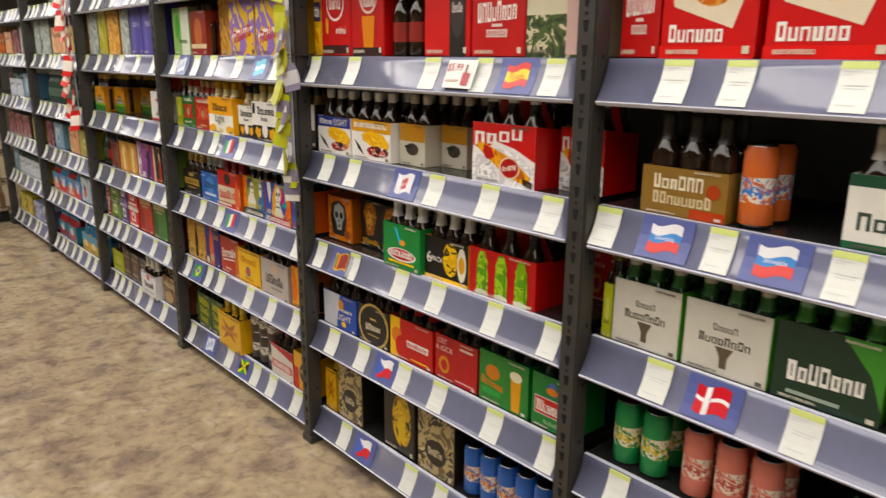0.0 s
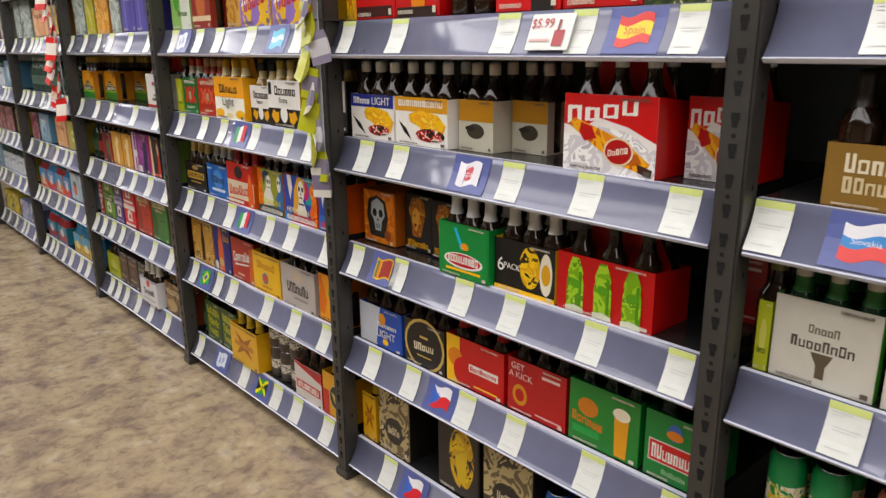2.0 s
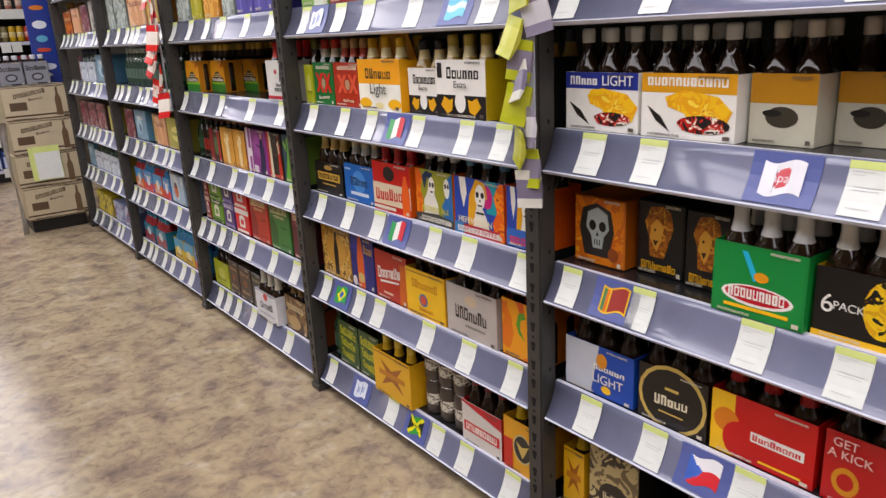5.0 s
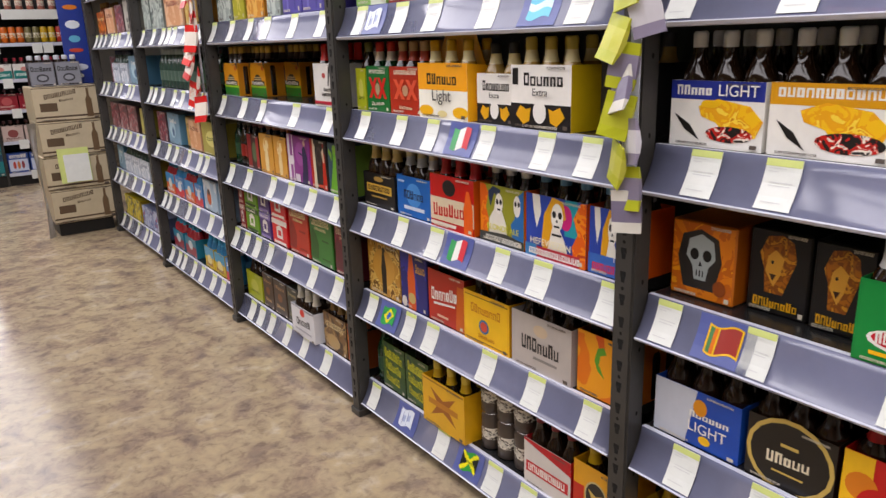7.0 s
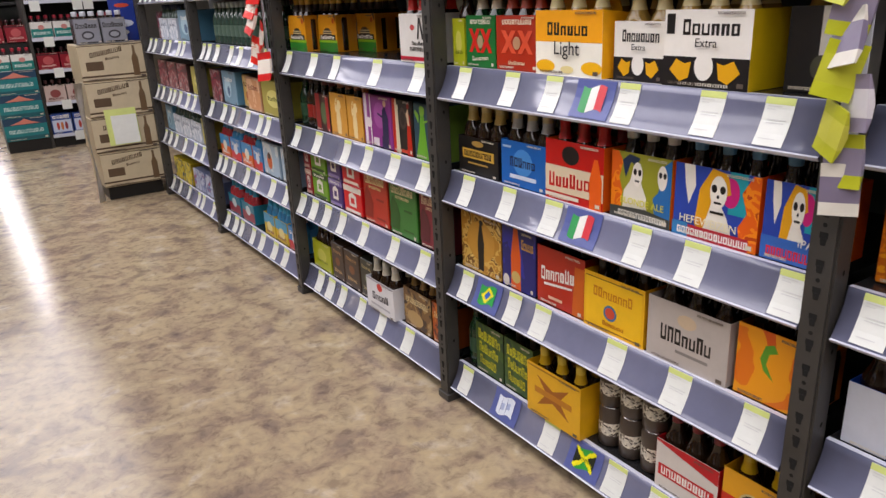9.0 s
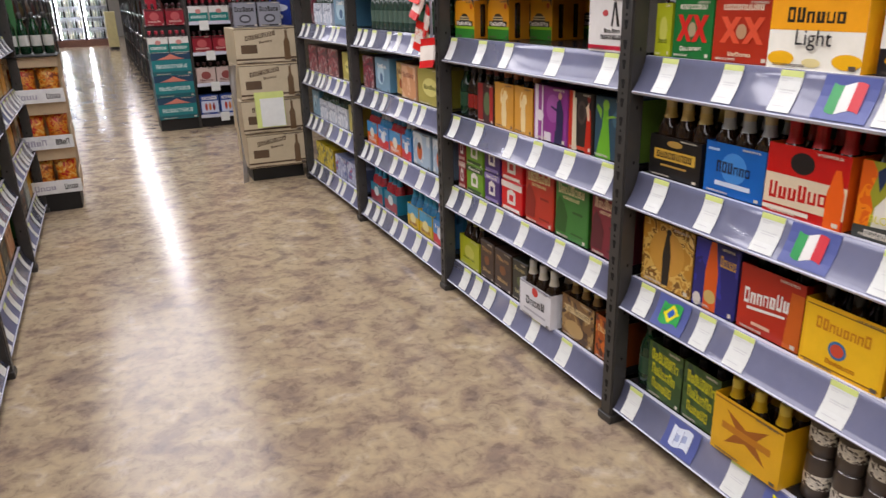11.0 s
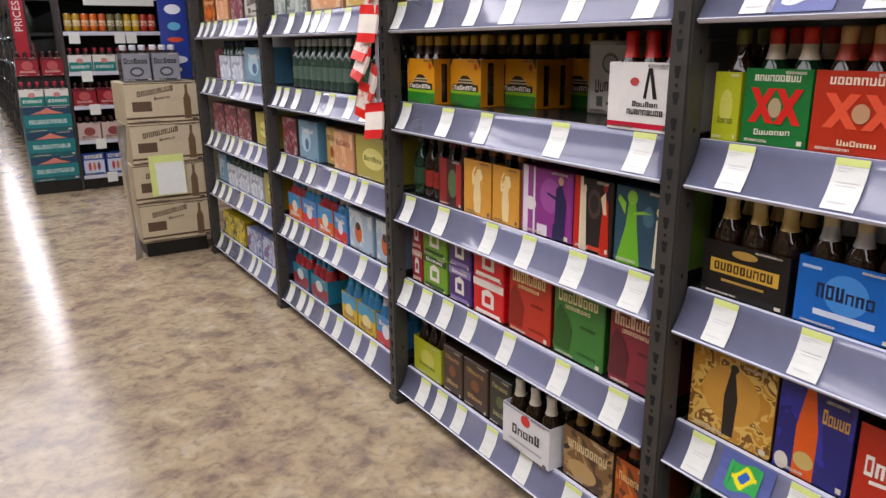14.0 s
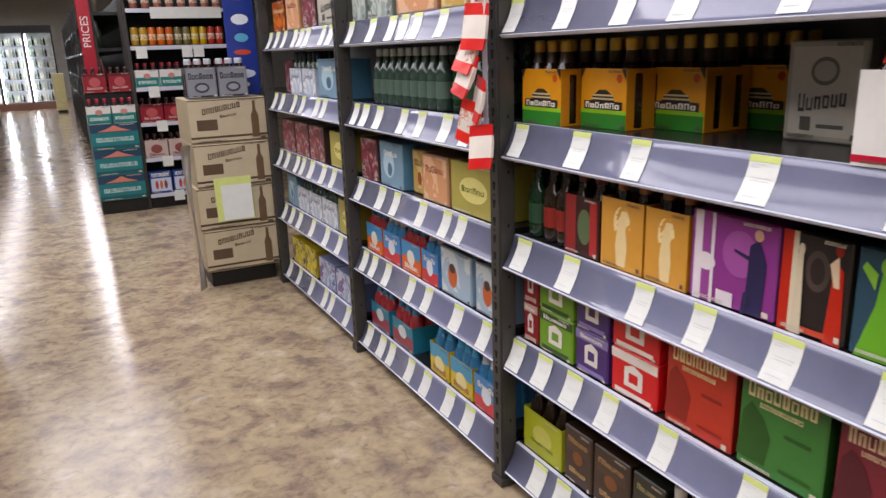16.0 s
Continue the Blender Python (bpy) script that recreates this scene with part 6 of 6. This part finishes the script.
style("blue_white_case", "closed", 0.2, "#28468f", [("r", 0.5, 0.4, 0.9, 0.6, "#ccd4e6"), ("b", 0.5, 0.85, 0.8, 0.16, W, 9), ("e", 0.3, 0.4, 0.14, 0.4, "#b84a40"), ("e", 0.5, 0.4, 0.14, 0.4, "#c87a4a"), ("e", 0.7, 0.4, 0.14, 0.4, "#8a3a44")], side="#1f3570", label="blue and white variety case at the aisle end", cat="case")
solo("pallet_base", soft_box(-0.19, 0.19, 0.0, 0.4, 0, 0.12, 0.004), KICK, (-0.665, 8.95, 0), "black base under the teal beer cases", "base")
for i in range(3):
    face_pack("teal_case", -0.67, 0.395, 8.92, 0.122 + i * 0.2225, 0.42)
for xx in (-0.77, -0.57):
    face_pack("teal_pack", xx, 0.195, 8.93, 0.79)
    face_pack("wine_pack", xx + 0.01, 0.185, 9.05, 1.05)
solo("display_riser", soft_box(-0.19, 0.19, 0, 0.26, 0.79, 1.047, 0.004), KICK, (-0.665, 9.075, 0), "black riser behind the teal bottle carriers", "display stand")

es = thing("end_shelf", (-0.02, 8.96, 0), "black end shelving filled with drinks", "shelving")
for sx in (-0.44, 0.44):
    part("side_panel", soft_box(sx - 0.015, sx + 0.015, 0.0, 0.42, 0, 2.1, 0.003), STEEL, es)
part("back_panel", soft_box(-0.44, 0.44, 0.42, 0.44, 0, 2.1, 0.002), KICK, es)
TIERS = (0.13, 0.455, 0.77, 1.075, 1.425, 1.735)
for zz in TIERS:
    part("shelf_deck", soft_box(-0.425, 0.425, 0.0, 0.41, zz - 0.025, zz, 0.002), DECK, es)
    part("shelf_lip", soft_box(-0.425, 0.425, -0.008, 0.0, zz - 0.03, zz + 0.004, 0.001), LIP, es, "pale shelf edge")
part("kick_board", soft_box(-0.42, 0.42, 0.03, 0.05, 0, 0.105, 0.002), KICK, es)
for tz, nm in zip(TIERS, ("blue_white_case", "pale_pack", "wine_pack", "teal_pack")):
    for k in range(4):
        face_pack(nm, -0.34 + 0.205 * k, 0.2, 8.975, tz + 0.001)
for cl, (c1, c2) in enumerate((("#b8923a", "#d8c88a"), ("#b8923a", "#d8c88a"), ("#cf6a22", "#e09a4a"), ("#cf6a22", "#e09a4a"), ("#c8621e", "#d88a3a"), ("#7a7048", "#b8b08a"), ("#7a7048", "#b8b08a"), ("#c9a422", "#e0c860"), ("#c9a422", "#e0c860"), ("#b03a2a", "#d0705a"), ("#b03a2a", "#d0705a"))):
    for lv in range(1):
        o = tagged(new("drink_can", can_mesh(c1, c2)), "bright drink can on the end shelf", "can", "end shelf cans")
        o.location = (-0.39 + 0.072 * cl, 9.03, 1.4265)
for k, (xx, zz) in enumerate(((-0.30, 1.035), (-0.27, 0.735), (-0.26, 0.42), (-0.2, 0.1), (-0.36, 1.37), (0.02, 1.37), (0.12, 1.37), (-0.15, 1.70), (0.05, 1.70), (0.25, 1.70))):
    hw = 0.045 if zz < 1.6 else 0.1
    bm = soft_box(-hw, hw, -0.002, 0.0, -0.045, 0.05, 0.0004)
    part("price_ticket", bm, TICKET, es, "white paper price ticket", loc=(xx + 0.02, -0.0105, zz))
style("red_cans", "cans", 0.15, "#8a6a4a", [], side="#c8b8a0", label="tan drink can on the top end shelf", cat="can")
for k in range(8):
    o = tagged(new("drink_can", can_mesh("#a86a5a", "#d8c8b8")), "pale red drink can on the end shelf", "can", "end shelf cans")
    o.location = (-0.37 + 0.1 * k, 9.03, 1.7365)
rb = thing("banner", (-0.75, 9.42, 1.05), "narrow red upright sign with white lettering", "banner")
part("board", soft_box(-0.055, 0.055, 0, 0.01, 0.0, 0.95, 0.003), card("#a01c2c"), rb)
ow = word("PRICES", 0.09, card("#e4d8d4"), rb, (0, 0, 0))
ow.matrix_basis = Matrix.Translation((0, -0.002, 0.52)) @ Matrix(((0, -1, 0, 0), (0, 0, -1, 0), (1, 0, 0, 0), (0, 0, 0, 1)))
part("pole", soft_box(-0.01, 0.01, 0.012, 0.03, -1.05, 0.9, 0.002), STEEL, rb)
part("foot", soft_box(-0.07, 0.07, 0.0, 0.14, -1.05, -1.035, 0.002), STEEL, rb)


def far_run(x, y0, y1, face, label, seed):
    """A long run of filled shelving seen end on."""
    r = random.Random(seed)
    run = thing("shelf_unit", (x, y0, 0), label, "shelving", "far shelving")
    ln = y1 - y0
    dx = 0.45 * face
    bm = bmesh.new()
    box(bm, *sorted((dx, dx + 0.02 * face)), 0, ln, 0, 2.05)
    part("back_panel", bm, BACK, run)
    cols = [C(c) for c in ("#5a2a24", "#3a2a1e", "#6a5a34", "#2c3a2c", "#7a4a2a", "#8a8070", "#2a2a3a")]
    mats = [surf("far_bottle", c, 0.3, 0, 0.3, 20) for c in cols]
    for z in SHELF_Z:
        bm = bmesh.new()
        box(bm, *sorted((0, dx)), 0, ln, z - 0.03, z)
        part("shelf_deck", bm, DECK, run)
        bm = bmesh.new()
        y = 0.05
        while y < ln - 0.1:
            w = 0.07
            h = r.uniform(0.2, 0.25)
            mi = int(y / 0.5 + z * 7) % len(mats)
            lathe(bm, [(0.031, 0, mi), (0.031, h * 0.6, mi), (0.013, h * 0.78, mi), (0.013, h, mi)], 8, 0.05 * face, y, z)
            y += w
        tagged(part("bottle_stock", bm, mats, run, "rows of small dark bottles"), kind="stuff")
    for k in range(int(ln / BAY) + 1):
        part("upright", soft_box(*sorted((-0.01 * face, 0.03 * face)), -0.025 + k * BAY, 0.025 + k * BAY, 0, 2.05, 0.002), STEEL, run)


far_run(-0.70, 9.5, 22.5, 1, "long dark shelving run filled with bottles", 2)
far_run(-2.25, 9.2, 22.5, -1, "long dark shelving run across the far aisle", 4)

# snack display at the end of the facing shelves
sd = thing("snack_display", (-1.765, 6.06, 0), "three-tier white and tan cardboard snack display on a black base", "display stand")
part("base", soft_box(-0.17, 0.19, 0.02, 0.34, 0, 0.12, 0.004), KICK, sd)
for i in range(3):
    zb = 0.122 + i * 0.29
    bm = bmesh.new()
    for b in ((-0.21, 0.21, 0.33, 0.336, zb, zb + 0.285), (-0.21, -0.205, 0.0, 0.33, zb, zb + 0.13), (0.205, 0.21, 0.0, 0.33, zb, zb + 0.13), (-0.205, 0.205, 0.0, 0.33, zb, zb + 0.006)):
        box(bm, *b)
    part("tray", bm, KRAFT, sd, "tan cardboard tray")
    part("tray_front", soft_box(-0.212, 0.212, -0.006, 0.0, zb, zb + 0.085, 0.001), WHITE, sd, "white printed tray front")
    for xx, wd, cc in ((-0.16, 0.07, K), (0.0, 0.14, "#a8a4b0"), (0.15, 0.09, K)):
        pm = front_print([("b", 0.5, 0.5, 0.9, 0.9, cc, 4, 0.1)], wd, 0.04, "snack%d" % i)[0]
        o = part("lettering", pm, None, sd, loc=(xx, -0.0065, zb + 0.022))
        o.rotation_euler = (0, 0, radians(90))
    part("tier_panel", soft_box(-0.205, 0.205, 0.03, 0.036, zb + 0.215, zb + 0.285, 0.001), KRAFT, sd)
BAG = [art("#9a4a1c", "#d08a3a", "#b8301e", "#e0b86a", scale=28), art("#7a3a18", "#c8742a", "#d8a858", "#3a2014", scale=30), art("#b8281c", "#d8842c", "#e8c070", "#8a3a1a", scale=24)]


def bag_mesh(mat):
    bm = bmesh.new()
    rows = []
    for i in range(7):
        v = i / 6
        fat = 0.032 * math.sin(math.pi * (0.06 + 0.88 * v)) ** 0.6
        hw = 0.062 + 0.004 * math.cos(v * 6.28)
        rows.append([bm.verts.new((hw * math.cos(a), -fat * math.sin(a), v * 0.2)) for a in [2 * math.pi * k / 10 for k in range(10)]])
    for a, b in zip(rows, rows[1:]):
        for k in range(10):
            bm.faces.new([a[k], b[k], b[(k + 1) % 10], a[(k + 1) % 10]]).smooth = True
    bm.faces.new(rows[0])
    bm.faces.new(rows[-1][::-1])
    bmesh.ops.recalc_face_normals(bm, faces=bm.faces[:])
    return mesh_of("snack_bag", bm, mat)


BAGS = [bag_mesh(m) for m in BAG]
for i in range(3):
    for k in range(3):
        o = tagged(new("snack_bag", BAGS[(i + k) % 3]), "orange and red snack bag standing in a tray", "snack bag", "snack bags")
        o.location = (-1.765 - 0.135 + 0.135 * k, 6.12 if i < 3 else 6.1, 0.1295 + i * 0.29)
        o.rotation_euler = (radians(-6), 0, radians((-5, 3, 6)[k]))
for k in range(6):
    o = tagged(new("beer_bottle", bottle_mesh("green", "#2a2a28", None, "#c8c8c0", 0.25)), "dark bottle standing on the snack display", "bottle", "display bottles")
    o.location = (-1.935 + 0.068 * k, 6.25, 0.99)
part("display_top", soft_box(-0.212, 0.212, 0.0, 0.336, 0.978, 0.988, 0.002), KICK, sd, "black tray on top")
gb = thing("banner", (-1.93, 6.46, 0), "green upright sign with small white print", "banner")
part("board", soft_box(-0.16, 0.16, 0, 0.012, 1.02, 1.75, 0.003), card("#3c6a40"), gb)
part("pole", soft_box(-0.012, 0.012, 0.014, 0.03, 0, 1.7, 0.002), STEEL, gb)
part("foot", soft_box(-0.12, 0.12, -0.06, 0.12, 0, 0.012, 0.002), STEEL, gb)
for zz, w in ((1.16, 0.12), (1.13, 0.09), (1.08, 0.06)):
    pm = front_print([("b", 0.5, 0.5, 0.9, 0.9, W, 6)], w, 0.025, "grn%f" % zz)[0]
    part("lettering", pm, None, gb, loc=(0.03, -0.003, zz)).rotation_euler = (0, 0, radians(90))

# lit bottle coolers at the far end
LED = bpy.data.materials.new("cooler_led_tube")
LED.use_nodes = True
LED.node_tree.nodes["Principled BSDF"].inputs["Emission Color"].default_value = (0.95, 1, 1, 1)
LED.node_tree.nodes["Principled BSDF"].inputs["Emission Strength"].default_value = 75.0
BRICK = surf("red_brown_plinth", (0.22, 0.11, 0.08), 0.6)
for k in range(7):
    x0 = -6.2 + 0.76 * k
    co = thing("glass_cooler", (x0, 27.0, 0), "lit glass-door bottle cooler with black frame", "cooler", "bottle coolers")
    part("cabinet", soft_box(0, 0.76, 0.62, 0.66, 0.2, 2.2, 0.003), surf("white_cooler_liner", (0.66, 0.67, 0.68), 0.5), co, "white cooler back")
    part("plinth", soft_box(0, 0.76, 0.0, 0.6, 0, 0.2, 0.004), BRICK, co, "red-brown plinth")
    part("header", soft_box(0, 0.76, 0.0, 0.6, 2.2, 2.4, 0.004), KICK, co)
    for sx in (0.0, 0.72):
        part("door_post", soft_box(sx, sx + 0.04, -0.02, 0.03, 0.2, 2.2, 0.003), KICK, co)
    part("led_tube", soft_box(0.04, 0.055, 0.04, 0.06, 0.25, 2.15, 0.002), LED, co, "white light tube")
    for q in range(6):
        zz = 0.24 + q * 0.32
        part("wire_shelf", soft_box(0.04, 0.72, 0.08, 0.6, zz - 0.012, zz, 0.002), LIP, co)
        bm = bmesh.new()
        r = random.Random(k * 10 + q)
        for n in range(9):
            h = r.uniform(0.2, 0.27)
            lathe(bm, [(0.03, 0, n % 4), (0.03, h * 0.6, n % 4), (0.012, h * 0.8, n % 4), (0.012, h, n % 4)], 8, 0.085 + n * 0.073, 0.16, zz)
        tagged(part("bottle_stock", bm, [surf("cold_bottle", C(c), 0.2) for c in ("#c8c8b0", "#8a948a", "#2c2c20", "#d8d4c0")], co, "row of pale bottles"), kind="stuff")
solo("bollard_box", soft_box(-0.14, 0.14, -0.14, 0.14, 0.08, 1.05, 0.01), card("#d6cc9a"), (-0.93, 24.6, 0), "pale yellow floor-standing box by the coolers", "box")
solo("box_foot", soft_box(-0.12, 0.12, -0.12, 0.12, 0.0, 0.079, 0.004), KICK, (-0.93, 24.6, 0), "black foot under the pale yellow box", "base")
